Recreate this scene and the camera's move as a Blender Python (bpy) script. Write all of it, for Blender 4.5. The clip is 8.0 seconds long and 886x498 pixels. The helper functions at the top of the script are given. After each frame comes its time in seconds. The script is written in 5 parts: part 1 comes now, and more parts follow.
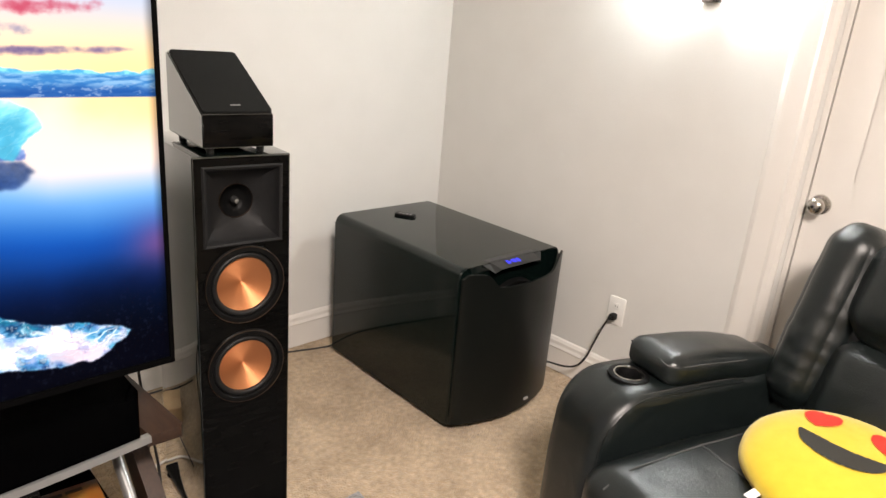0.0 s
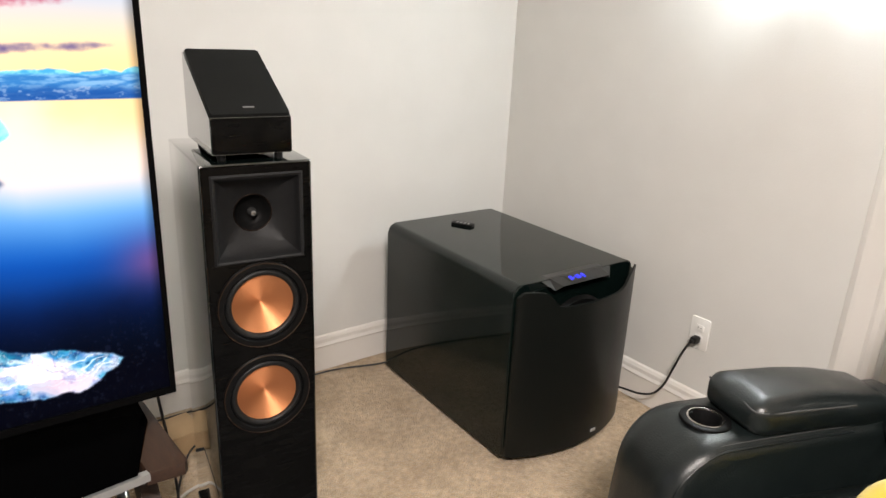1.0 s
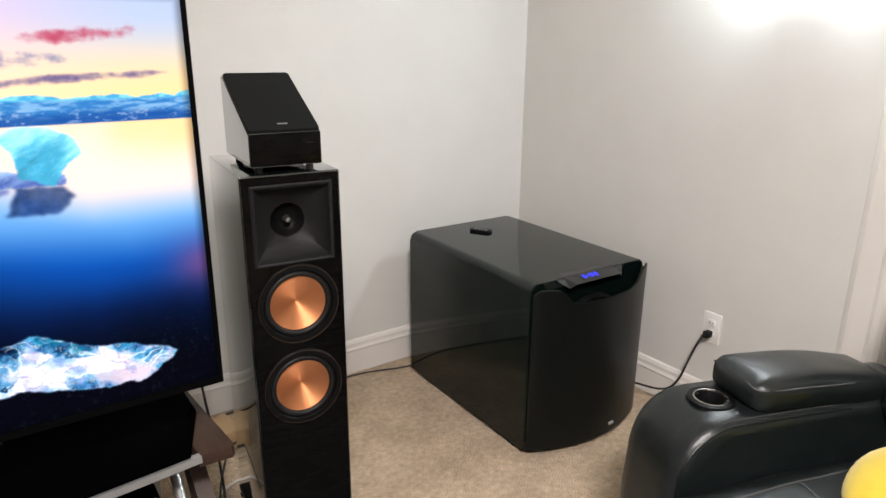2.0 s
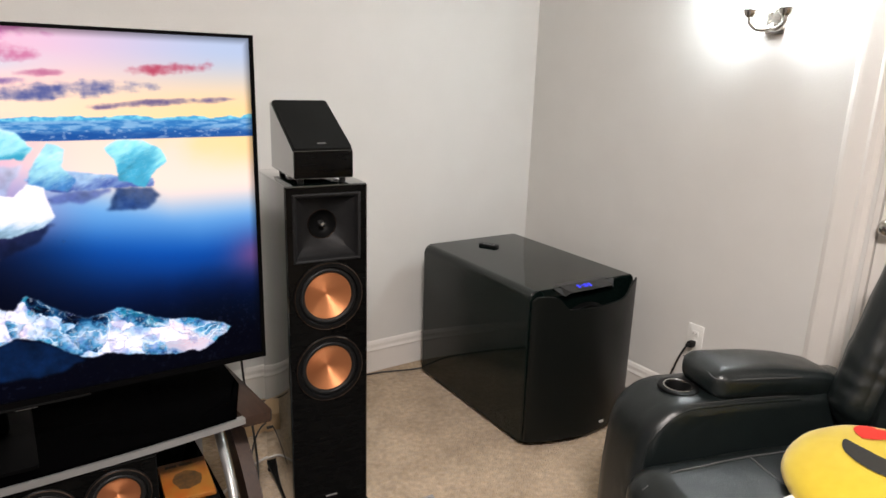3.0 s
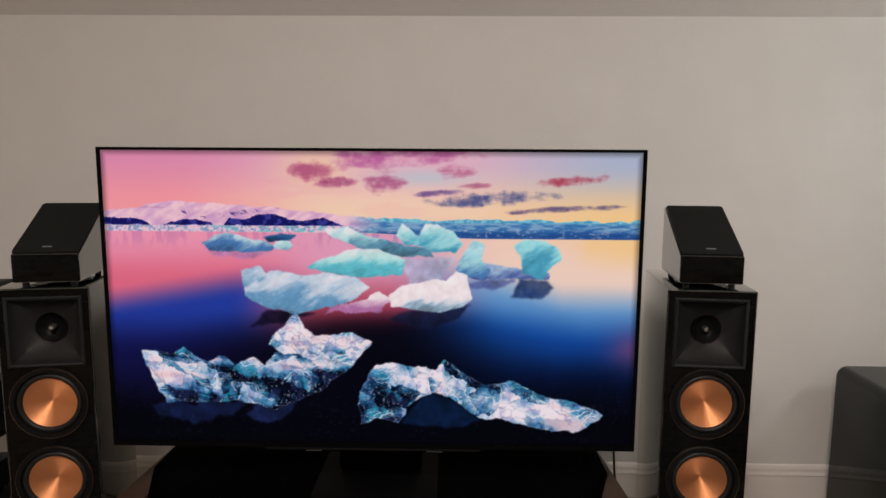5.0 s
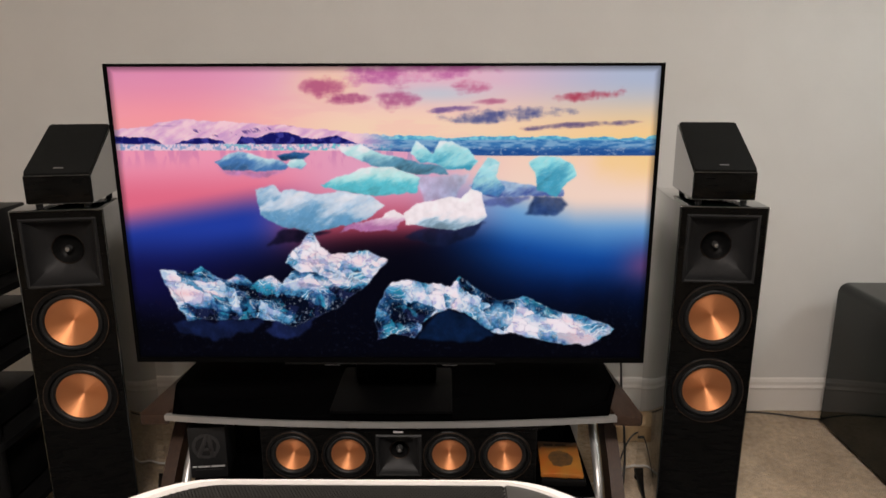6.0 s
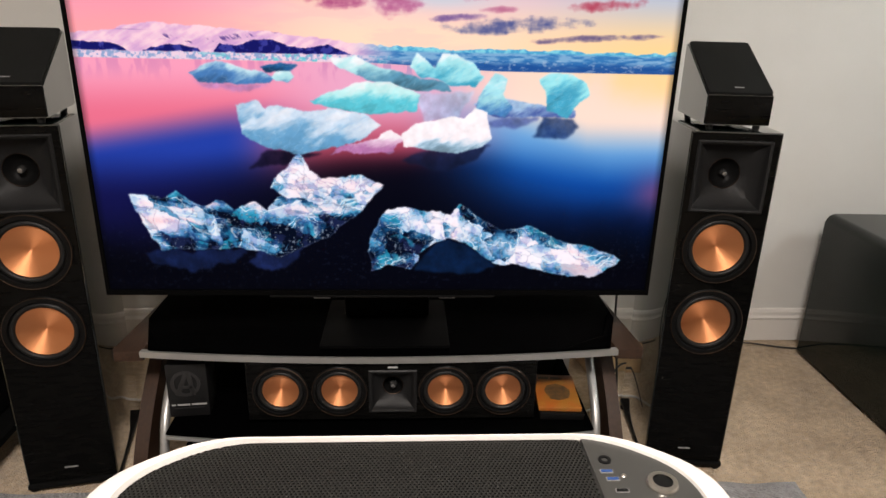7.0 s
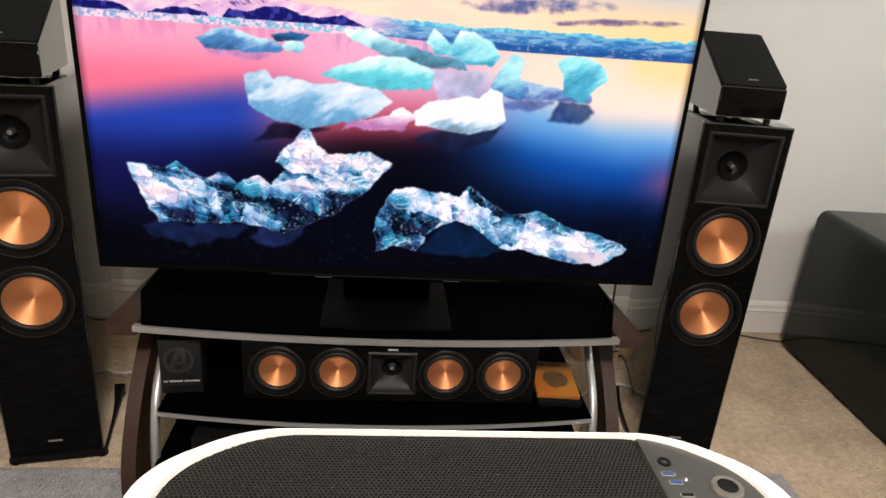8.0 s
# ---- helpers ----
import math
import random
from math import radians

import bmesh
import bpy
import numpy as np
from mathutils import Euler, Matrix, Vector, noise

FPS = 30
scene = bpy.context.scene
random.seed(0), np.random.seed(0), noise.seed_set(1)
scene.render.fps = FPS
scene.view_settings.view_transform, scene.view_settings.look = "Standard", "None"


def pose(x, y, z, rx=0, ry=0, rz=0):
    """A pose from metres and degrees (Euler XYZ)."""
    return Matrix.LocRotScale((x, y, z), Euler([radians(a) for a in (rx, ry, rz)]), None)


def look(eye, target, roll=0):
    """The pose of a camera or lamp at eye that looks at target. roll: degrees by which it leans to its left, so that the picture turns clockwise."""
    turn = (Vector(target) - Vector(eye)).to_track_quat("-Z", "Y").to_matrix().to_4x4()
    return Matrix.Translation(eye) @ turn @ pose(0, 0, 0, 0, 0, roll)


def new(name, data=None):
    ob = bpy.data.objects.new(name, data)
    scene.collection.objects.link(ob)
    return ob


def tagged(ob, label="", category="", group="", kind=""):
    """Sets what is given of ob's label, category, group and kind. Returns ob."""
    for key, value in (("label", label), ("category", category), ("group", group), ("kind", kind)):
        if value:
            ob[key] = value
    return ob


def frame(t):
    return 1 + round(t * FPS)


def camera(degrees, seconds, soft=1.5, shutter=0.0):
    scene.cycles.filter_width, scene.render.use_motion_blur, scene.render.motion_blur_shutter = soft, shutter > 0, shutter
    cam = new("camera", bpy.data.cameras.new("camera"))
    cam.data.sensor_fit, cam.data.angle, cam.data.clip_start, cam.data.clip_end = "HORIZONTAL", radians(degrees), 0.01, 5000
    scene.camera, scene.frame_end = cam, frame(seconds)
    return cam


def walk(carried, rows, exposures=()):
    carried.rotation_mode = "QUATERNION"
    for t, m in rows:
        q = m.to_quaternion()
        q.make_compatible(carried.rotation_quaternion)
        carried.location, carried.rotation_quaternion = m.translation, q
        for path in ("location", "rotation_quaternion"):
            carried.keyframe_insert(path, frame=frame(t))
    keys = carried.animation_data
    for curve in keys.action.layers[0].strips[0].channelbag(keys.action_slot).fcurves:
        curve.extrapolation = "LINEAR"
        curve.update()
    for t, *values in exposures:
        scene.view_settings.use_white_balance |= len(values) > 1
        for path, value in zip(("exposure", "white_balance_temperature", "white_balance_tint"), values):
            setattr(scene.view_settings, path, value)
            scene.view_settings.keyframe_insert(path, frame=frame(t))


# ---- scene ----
cam = camera(67.3, 8.0, shutter=0.2)
PATH = [
    (0, (0.188, -1.354, 1.443), (1.535, -0.018, 0.811), 4.9),
    (0.5, (0.311, -1.301, 1.431), (1.599, 0.102, 0.821), 5.3),
    (1, (0.429, -1.269, 1.41), (1.575, 0.241, 0.773), 2.6),
    (1.2, (0.425, -1.274, 1.410), (1.576, 0.235, 0.778), 2.2),
    (2.5, (0.265, -1.513, 1.417), (1.34, 0.076, 0.85), -0.2),
    (3, (0.185, -1.638, 1.435), (1.266, -0.037, 0.918), 1.8),
    (3.5, (0.172, -1.672, 1.444), (1.048, 0.078, 1.034), 3.7),
    (4, (0.211, -1.698, 1.46), (0.65, 0.23, 1.16), 3.3),
    (4.5, (0.222, -1.734, 1.479), (0.27, 0.25, 1.239), 1.2),
    (4.7, (0.222, -1.746, 1.478), (0.203, 0.239, 1.234), 0.7),
    (5.8, (0.189, -1.772, 1.454), (0.157, 0.183, 1.033), -0.1),
    (6, (0.172, -1.772, 1.446), (0.152, 0.17, 0.97), -0.1),
    (6.5, (0.115, -1.707, 1.421), (0.143, 0.202, 0.828), 0.7),
    (7, (0.059, -1.649, 1.402), (0.171, 0.23, 0.727), 1.4),
    (7.5, (0.004, -1.626, 1.4), (0.198, 0.233, 0.689), 3.2),
    (8, (-0.021, -1.61, 1.394), (0.168, 0.243, 0.665), 4.4),
]
EXPOSURES = [(0, 0.25, 6750, 14), (1, 0.22, 6500, 12), (2.5, 0.0, 6250, 12.5), (3, -0.12, 6400, 13.5), (3.5, -0.34, 6450, 13.5), (4, -0.54, 6650, 15),
             (4.5, -0.76, 6800, 17), (6, -0.64, 6700, 14), (6.5, -0.47, 6650, 13), (7, -0.35, 6600, 12), (8, -0.18, 6600, 11.5)]
walk(cam, [(t, look(eye, target, roll)) for t, eye, target, roll in PATH], EXPOSURES)

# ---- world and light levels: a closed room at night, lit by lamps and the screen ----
world = bpy.data.worlds.new("world")
scene.world = world
world.use_nodes = True
world.node_tree.nodes["Background"].inputs["Color"].default_value = (0.02, 0.02, 0.025, 1)
world.node_tree.nodes["Background"].inputs["Strength"].default_value = 0.2
SCREEN_GLOW = 1.34
SCONCE_GLOW = 135.0
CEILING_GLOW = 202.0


# ---- materials ----
def srgb(r, g, b):
    def lin(c):
        c = c / 255
        return c / 12.92 if c <= 0.04045 else ((c + 0.055) / 1.055) ** 2.4
    return lin(r), lin(g), lin(b)


def mat(name, colour, rough=0.5, metal=0.0, second=None, grain=40.0, amount=0.5, bump=0.0, bump_scale=200.0,
        coat=0.0, rough_vary=0.0, stretch=(1, 1, 1), spec=0.5, stain=0.0, sheen=0.0, coords="Object", ior=1.5):
    m = bpy.data.materials.new(name)
    m.use_nodes = True
    nt = m.node_tree
    p = nt.nodes["Principled BSDF"]
    p.inputs["Base Color"].default_value = (*colour, 1)
    p.inputs["Roughness"].default_value = rough
    p.inputs["Metallic"].default_value = metal
    p.inputs["Coat Weight"].default_value = coat
    p.inputs["Coat Roughness"].default_value = 0.03
    p.inputs["Specular IOR Level"].default_value = spec
    p.inputs["Sheen Weight"].default_value = sheen
    p.inputs["IOR"].default_value = ior
    tc = nt.nodes.new("ShaderNodeTexCoord")
    mp = nt.nodes.new("ShaderNodeMapping")
    mp.inputs["Scale"].default_value = stretch
    nt.links.new(tc.outputs[coords], mp.inputs["Vector"])

    def noise_node(scale, detail=4.0):
        n = nt.nodes.new("ShaderNodeTexNoise")
        n.inputs["Scale"].default_value = scale
        n.inputs["Detail"].default_value = detail
        nt.links.new(mp.outputs["Vector"], n.inputs["Vector"])
        return n

    if second is not None:
        n = noise_node(grain)
        r = nt.nodes.new("ShaderNodeMapRange")
        r.inputs["From Min"].default_value, r.inputs["From Max"].default_value = 0.5 - 0.25, 0.5 + 0.25
        r.inputs["To Max"].default_value = amount
        nt.links.new(n.outputs["Fac"], r.inputs["Value"])
        mix = nt.nodes.new("ShaderNodeMix")
        mix.data_type = "RGBA"
        mix.inputs["A"].default_value, mix.inputs["B"].default_value = (*colour, 1), (*second, 1)
        nt.links.new(r.outputs["Result"], mix.inputs["Factor"])
        out = mix.outputs["Result"]
        if stain:
            n2 = noise_node(grain / 14, 3.0)
            mix2 = nt.nodes.new("ShaderNodeMix")
            mix2.data_type, mix2.blend_type = "RGBA", "MULTIPLY"
            mix2.inputs["B"].default_value = (1 - stain, 1 - stain * 1.1, 1 - stain * 1.25, 1)
            r2 = nt.nodes.new("ShaderNodeMapRange")
            r2.inputs["From Min"].default_value, r2.inputs["From Max"].default_value = 0.35, 0.7
            nt.links.new(n2.outputs["Fac"], r2.inputs["Value"])
            nt.links.new(r2.outputs["Result"], mix2.inputs["Factor"])
            nt.links.new(out, mix2.inputs["A"])
            out = mix2.outputs["Result"]
        nt.links.new(out, p.inputs["Base Color"])
    if rough_vary:
        n = noise_node(grain * 0.3, 5.0)
        r = nt.nodes.new("ShaderNodeMapRange")
        r.inputs["To Min"].default_value, r.inputs["To Max"].default_value = max(0.0, rough - rough_vary), rough + rough_vary
        nt.links.new(n.outputs["Fac"], r.inputs["Value"])
        nt.links.new(r.outputs["Result"], p.inputs["Roughness"])
    if bump:
        n = noise_node(bump_scale, 6.0)
        b = nt.nodes.new("ShaderNodeBump")
        b.inputs["Strength"].default_value = min(1.0, bump)
        b.inputs["Distance"].default_value = 0.004 * max(1.0, bump)
        nt.links.new(n.outputs["Fac"], b.inputs["Height"])
        nt.links.new(b.outputs["Normal"], p.inputs["Normal"])
    return m


def glow(name, colour, strength, base=(0.8, 0.8, 0.8)):
    m = mat(name, base, 0.4)
    p = m.node_tree.nodes["Principled BSDF"]
    p.inputs["Emission Color"].default_value = (*colour, 1)
    p.inputs["Emission Strength"].default_value = strength
    return m


def carpet_mat(name, light, dark, scale):
    m = mat(name, light, 0.95, second=dark, grain=scale, amount=0.95, stain=0.24, spec=0.1, sheen=0.25)
    nt = m.node_tree
    p = nt.nodes["Principled BSDF"]
    tc = nt.nodes.new("ShaderNodeTexCoord")
    v = nt.nodes.new("ShaderNodeTexVoronoi")
    v.inputs["Scale"].default_value = scale * 1.8
    n = nt.nodes.new("ShaderNodeTexNoise")
    n.inputs["Scale"].default_value, n.inputs["Detail"].default_value = scale * 0.45, 5.0
    nt.links.new(tc.outputs["Object"], v.inputs["Vector"])
    nt.links.new(tc.outputs["Object"], n.inputs["Vector"])
    tuft = nt.nodes.new("ShaderNodeTexNoise")
    tuft.inputs["Scale"].default_value, tuft.inputs["Detail"].default_value = scale * 0.5, 6.0
    nt.links.new(tc.outputs["Object"], tuft.inputs["Vector"])
    rng = nt.nodes.new("ShaderNodeMapRange")
    rng.inputs["From Min"].default_value, rng.inputs["From Max"].default_value = 0.34, 0.66
    rng.inputs["To Min"].default_value, rng.inputs["To Max"].default_value = 0.76, 1.09
    nt.links.new(tuft.outputs["Fac"], rng.inputs["Value"])
    was = p.inputs["Base Color"].links[0].from_socket
    mul = nt.nodes.new("ShaderNodeMix")
    mul.data_type, mul.blend_type = "RGBA", "MULTIPLY"
    mul.inputs["Factor"].default_value = 1.0
    nt.links.new(was, mul.inputs["A"])
    nt.links.new(rng.outputs["Result"], mul.inputs["B"])
    nt.links.new(mul.outputs["Result"], p.inputs["Base Color"])
    add = nt.nodes.new("ShaderNodeMath")
    add.operation = "ADD"
    nt.links.new(v.outputs["Distance"], add.inputs[0])
    nt.links.new(n.outputs["Fac"], add.inputs[1])
    b = nt.nodes.new("ShaderNodeBump")
    b.inputs["Strength"].default_value, b.inputs["Distance"].default_value = 0.9, 0.008
    nt.links.new(add.outputs[0], b.inputs["Height"])
    nt.links.new(b.outputs["Normal"], p.inputs["Normal"])
    return m


def soft_folds(m, scale, strength):
    """Adds a second, broader relief under the grain: the slack of worn leather."""
    nt = m.node_tree
    grain = next(n for n in nt.nodes if n.bl_idname == "ShaderNodeBump")
    tc = nt.nodes.new("ShaderNodeTexCoord")
    n = nt.nodes.new("ShaderNodeTexNoise")
    n.inputs["Scale"].default_value, n.inputs["Detail"].default_value = scale, 1.2
    n.inputs["Distortion"].default_value = 0.9
    b = nt.nodes.new("ShaderNodeBump")
    b.inputs["Strength"].default_value, b.inputs["Distance"].default_value = strength, 0.03
    nt.links.new(tc.outputs["Object"], n.inputs["Vector"])
    nt.links.new(n.outputs["Fac"], b.inputs["Height"])
    nt.links.new(b.outputs["Normal"], grain.inputs["Normal"])


def spun_copper():
    m = mat("spun_copper", (0.77, 0.34, 0.155), 0.54, 1.0)
    nt = m.node_tree
    p = nt.nodes["Principled BSDF"]
    p.inputs["Anisotropic"].default_value = 0.68
    p.inputs["Anisotropic Rotation"].default_value = 0.25
    tan = nt.nodes.new("ShaderNodeTangent")
    tan.direction_type, tan.axis = "RADIAL", "Y"
    nt.links.new(tan.outputs["Tangent"], p.inputs["Tangent"])
    return m


WALL = mat("wall_paint", (0.645, 0.635, 0.607), 0.62, second=(0.605, 0.595, 0.567), grain=6.0, amount=0.6, bump=0.12, bump_scale=160, spec=0.35)
CEIL = mat("ceiling_paint", (0.62, 0.60, 0.57), 0.8, second=(0.58, 0.56, 0.53), grain=5.0, bump=0.2, bump_scale=120, spec=0.2)
TRIM = mat("trim_paint", (0.71, 0.68, 0.64), 0.38, second=(0.67, 0.635, 0.59), grain=9.0, bump=0.03, bump_scale=90)
CARPET = carpet_mat("carpet", (0.67, 0.51, 0.335), (0.39, 0.278, 0.166), 95)
RUG = carpet_mat("rug_pile", (0.34, 0.335, 0.34), (0.17, 0.17, 0.18), 70)
LACQUER = mat("black_lacquer", (0.0022, 0.0052, 0.0045), 0.05, second=(0.0035, 0.0075, 0.0065), grain=30, rough_vary=0.015, ior=1.43)
GLOSS = mat("piano_black", (0.0024, 0.0044, 0.004), 0.04, coat=1.0, second=(0.0038, 0.0066, 0.006), grain=30, rough_vary=0.015, ior=1.95)
BAFFLE = mat("black_baffle", (0.0014, 0.0014, 0.0014), 0.16, second=(0.0042, 0.0040, 0.0036), grain=22, amount=0.9, stretch=(0.6, 1, 3.0), spec=0.08, bump=0.05, bump_scale=60)
SATIN = mat("satin_black", (0.0035, 0.0035, 0.0036), 0.40, second=(0.0055, 0.0055, 0.0055), grain=80, spec=0.10, bump=0.04, bump_scale=500)
HORN = mat("horn_rubber", (0.0075, 0.0075, 0.008), 0.55, spec=0.22, second=(0.012, 0.012, 0.012), grain=120, bump=0.03, bump_scale=600)
RUBBER = mat("black_rubber", (0.006, 0.006, 0.006), 0.5, second=(0.010, 0.010, 0.010), grain=150, spec=0.25)
GRILLE_CLOTH = mat("grille_cloth", (0.0045, 0.005, 0.0048), 0.9, second=(0.008, 0.0085, 0.0082), grain=600, amount=1.0, bump=0.25, bump_scale=1400, spec=0.15)
COPPER = spun_copper()
CHROME = mat("brushed_nickel", (0.50, 0.47, 0.43), 0.24, 1.0, second=(0.52, 0.50, 0.47), grain=60, rough_vary=0.06)
SILVER = mat("silver_paint", (0.40, 0.40, 0.39), 0.36, 0.75, second=(0.42, 0.42, 0.42), grain=50, rough_vary=0.06)
BADGE = mat("badge_silver", (0.55, 0.55, 0.55), 0.4, 0.6)
BADGE_DIM = mat("badge_grey", (0.25, 0.25, 0.25), 0.45, 0.3)
PLUG = mat("polished_plug", (0.30, 0.30, 0.30), 0.22, 0.9, second=(0.24, 0.24, 0.24), grain=60)
COPPER_RING = mat("copper_trim", (0.11, 0.075, 0.055), 0.38, 1.0)
WOOD = mat("dark_walnut", (0.036, 0.017, 0.009), 0.42, second=(0.017, 0.008, 0.0045), grain=14, amount=1.0, stretch=(8, 1, 8), coat=0.08, spec=0.35, bump=0.05, bump_scale=70)
STAND_GLASS = mat("black_shelf_glass", (0.0006, 0.0006, 0.0007), 0.06, spec=0.3, ior=1.03)
PLATE_BLACK = mat("brushed_black_plate", (0.0014, 0.0014, 0.0015), 0.45, second=(0.002, 0.002, 0.0021), grain=60, spec=0.03)
BLACK_GLASS = mat("black_glass", (0.0012, 0.0012, 0.0015), 0.05, spec=0.22)
LEATHER = mat("black_leather", (0.0045, 0.0068, 0.0068), 0.33, second=(0.007, 0.0105, 0.0105), grain=30, amount=0.8, bump=0.22, bump_scale=260, rough_vary=0.08, spec=0.55)
soft_folds(LEATHER, 7.0, 0.13)
STITCH = mat("piping_thread", (0.045, 0.046, 0.046), 0.6)
PLUSH = mat("yellow_plush", (0.60, 0.445, 0.035), 0.9, second=(0.52, 0.37, 0.02), grain=35, amount=0.7, bump=0.3, bump_scale=420, sheen=0.35, spec=0.1)
FELT_RED = mat("red_felt", (0.66, 0.03, 0.015), 0.9, second=(0.55, 0.02, 0.01), grain=120, bump=0.2, bump_scale=500)
FELT_DARK = mat("dark_felt", (0.02, 0.019, 0.016), 0.9, second=(0.03, 0.028, 0.022), grain=120, bump=0.2, bump_scale=500)
WHITE_CLOTH = mat("white_cloth", (0.75, 0.74, 0.72), 0.8)
PLASTIC_WHITE = mat("white_plastic", (0.78, 0.77, 0.74), 0.34, second=(0.74, 0.73, 0.70), grain=20)
CASE_WHITE = mat("white_powder_coat", (0.52, 0.50, 0.475), 0.45, second=(0.49, 0.47, 0.445), grain=40, bump=0.05, bump_scale=800)
CABLE = mat("cable_black", (0.012, 0.012, 0.012), 0.45)
CABLE_WHITE = mat("cable_white", (0.60, 0.57, 0.52), 0.5)
CARD = mat("cardboard", (0.46, 0.31, 0.17), 0.85, second=(0.38, 0.25, 0.13), grain=25, bump=0.1, bump_scale=200)
SUB_PANEL = mat("satin_charcoal", (0.014, 0.014, 0.0135), 0.34, second=(0.018, 0.018, 0.017), grain=30, spec=0.4)
BLUE_USB = mat("blue_usb", (0.02, 0.045, 0.13), 0.7, spec=0.1)
PORT_GREY = mat("port_metal", (0.16, 0.16, 0.16), 0.5, spec=0.3)
DARK_METAL = mat("dark_mesh_metal", (0.0058, 0.0057, 0.0048), 0.6, 0.0, second=(0.0078, 0.0077, 0.0066), grain=60, spec=0.25)
PANEL_GREY = mat("satin_dark_panel", (0.028, 0.028, 0.026), 0.32, second=(0.034, 0.034, 0.031), grain=20, coat=0.1)
VOID = mat("inside_dark", (0.006, 0.006, 0.006), 0.8)
BOOK_BLACK = mat("box_print_black", (0.006, 0.006, 0.0065), 0.45, second=(0.010, 0.010, 0.0105), grain=40, spec=0.25)
BOOK_GREY = mat("print_grey", (0.013, 0.013, 0.0135), 0.5)
PRINT_WHITE = mat("print_white", (0.26, 0.26, 0.26), 0.5)
PRINT_SMOKE = mat("print_smoke", (0.03, 0.022, 0.014), 0.45, second=(0.16, 0.075, 0.02), grain=60, amount=0.8)
PRINT_SAND = mat("print_sand", (0.30, 0.070, 0.009), 0.4, second=(0.26, 0.125, 0.022), grain=22, amount=1.0)
BLUE_LED = glow("blue_led", (0.01, 0.02, 1.0), 1.7, (0.01, 0.01, 0.05))
CYAN_LED = glow("pale_blue_led", (0.25, 0.6, 1.0), 1.2, (0.01, 0.02, 0.05))
SHADE_GLOW = glow("lit_glass_shade", (0.90, 0.99, 1.0), SCONCE_GLOW)
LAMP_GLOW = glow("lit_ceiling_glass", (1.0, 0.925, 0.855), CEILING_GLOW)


# ---- builders ----
def mesh_of(name, bm, material, smooth=False):
    bmesh.ops.recalc_face_normals(bm, faces=bm.faces[:])
    me = bpy.data.meshes.new(name)
    bm.to_mesh(me)
    bm.free()
    me.materials.append(material)
    if smooth:
        me.polygons.foreach_set("use_smooth", [True] * len(me.polygons))
        me.set_sharp_from_angle(angle=radians(38))
    return me


def part(name, bm, material, parent, label="", smooth=True, at=None):
    ob = new(name, mesh_of(name, bm, material, smooth))
    ob.parent = parent
    if at is not None:
        ob.matrix_basis = at
    return tagged(ob, label)


def thing(name, m, label, category, group="", kind=""):
    e = new(name)
    e.empty_display_size = 0.1
    e.matrix_basis = m
    return tagged(e, label, category, group, kind)


def solo(name, bm, material, m, label, category, group="", kind="", smooth=True):
    ob = new(name, mesh_of(name, bm, material, smooth))
    ob.matrix_basis = m
    return tagged(ob, label, category, group, kind)


def box(x0, x1, y0, y1, z0, z1, bevel=0.0, seg=2):
    bm = bmesh.new()
    bmesh.ops.create_cube(bm, size=1)
    for v in bm.verts:
        v.co = (x0 + (v.co.x + 0.5) * (x1 - x0), y0 + (v.co.y + 0.5) * (y1 - y0), z0 + (v.co.z + 0.5) * (z1 - z0))
    if bevel:
        bmesh.ops.bevel(bm, geom=bm.edges[:], offset=bevel, segments=seg, affect="EDGES", profile=0.5)
    return bm


def join(*bms):
    base = bms[0]
    for other in bms[1:]:
        me = bpy.data.meshes.new("tmp")
        other.to_mesh(me)
        other.free()
        base.from_mesh(me)
        bpy.data.meshes.remove(me)
    return base


def moved(bm, m):
    bmesh.ops.transform(bm, matrix=m, verts=bm.verts[:])
    return bm


def revolve(profile, seg=40, axis="Y"):
    """Turns (radius, along) pairs about an axis."""
    bm = bmesh.new()
    rings = []
    for r, a in profile:
        ring = []
        for k in range(seg if r > 1e-6 else 1):
            c, s = math.cos(2 * math.pi * k / seg) * r, math.sin(2 * math.pi * k / seg) * r
            ring.append(bm.verts.new((c, a, s) if axis == "Y" else (c, s, a)))
        rings.append(ring)
    for a, b in zip(rings, rings[1:]):
        for k in range(seg):
            n = (k + 1) % seg
            q = [a[k % len(a)], a[n % len(a)], b[n % len(b)], b[k % len(b)]]
            q = list(dict.fromkeys(q))
            if len(q) > 2:
                bm.faces.new(q)
    return bm


def prism(outline, z0, z1, bevel=0.0, seg=2):
    """A plate of the (x, y) outline, from z0 to z1."""
    bm = bmesh.new()
    lo = [bm.verts.new((x, y, z0)) for x, y in outline]
    hi = [bm.verts.new((x, y, z1)) for x, y in outline]
    n = len(outline)
    bm.faces.new(lo[::-1])
    top = bm.faces.new(hi)
    for k in range(n):
        bm.faces.new((lo[k], lo[(k + 1) % n], hi[(k + 1) % n], hi[k]))
    if bevel:
        bmesh.ops.bevel(bm, geom=list(top.edges), offset=bevel, segments=seg, affect="EDGES", profile=0.5)
    return bm


def rounded(x0, x1, y0, y1, r, n=6):
    """The outline of a rectangle with round corners."""
    pts = []
    for cx, cy, a0 in ((x1 - r, y1 - r, 0), (x0 + r, y1 - r, 90), (x0 + r, y0 + r, 180), (x1 - r, y0 + r, 270)):
        for k in range(n + 1):
            a = radians(a0 + 90 * k / n)
            pts.append((cx + r * math.cos(a), cy + r * math.sin(a)))
    return pts


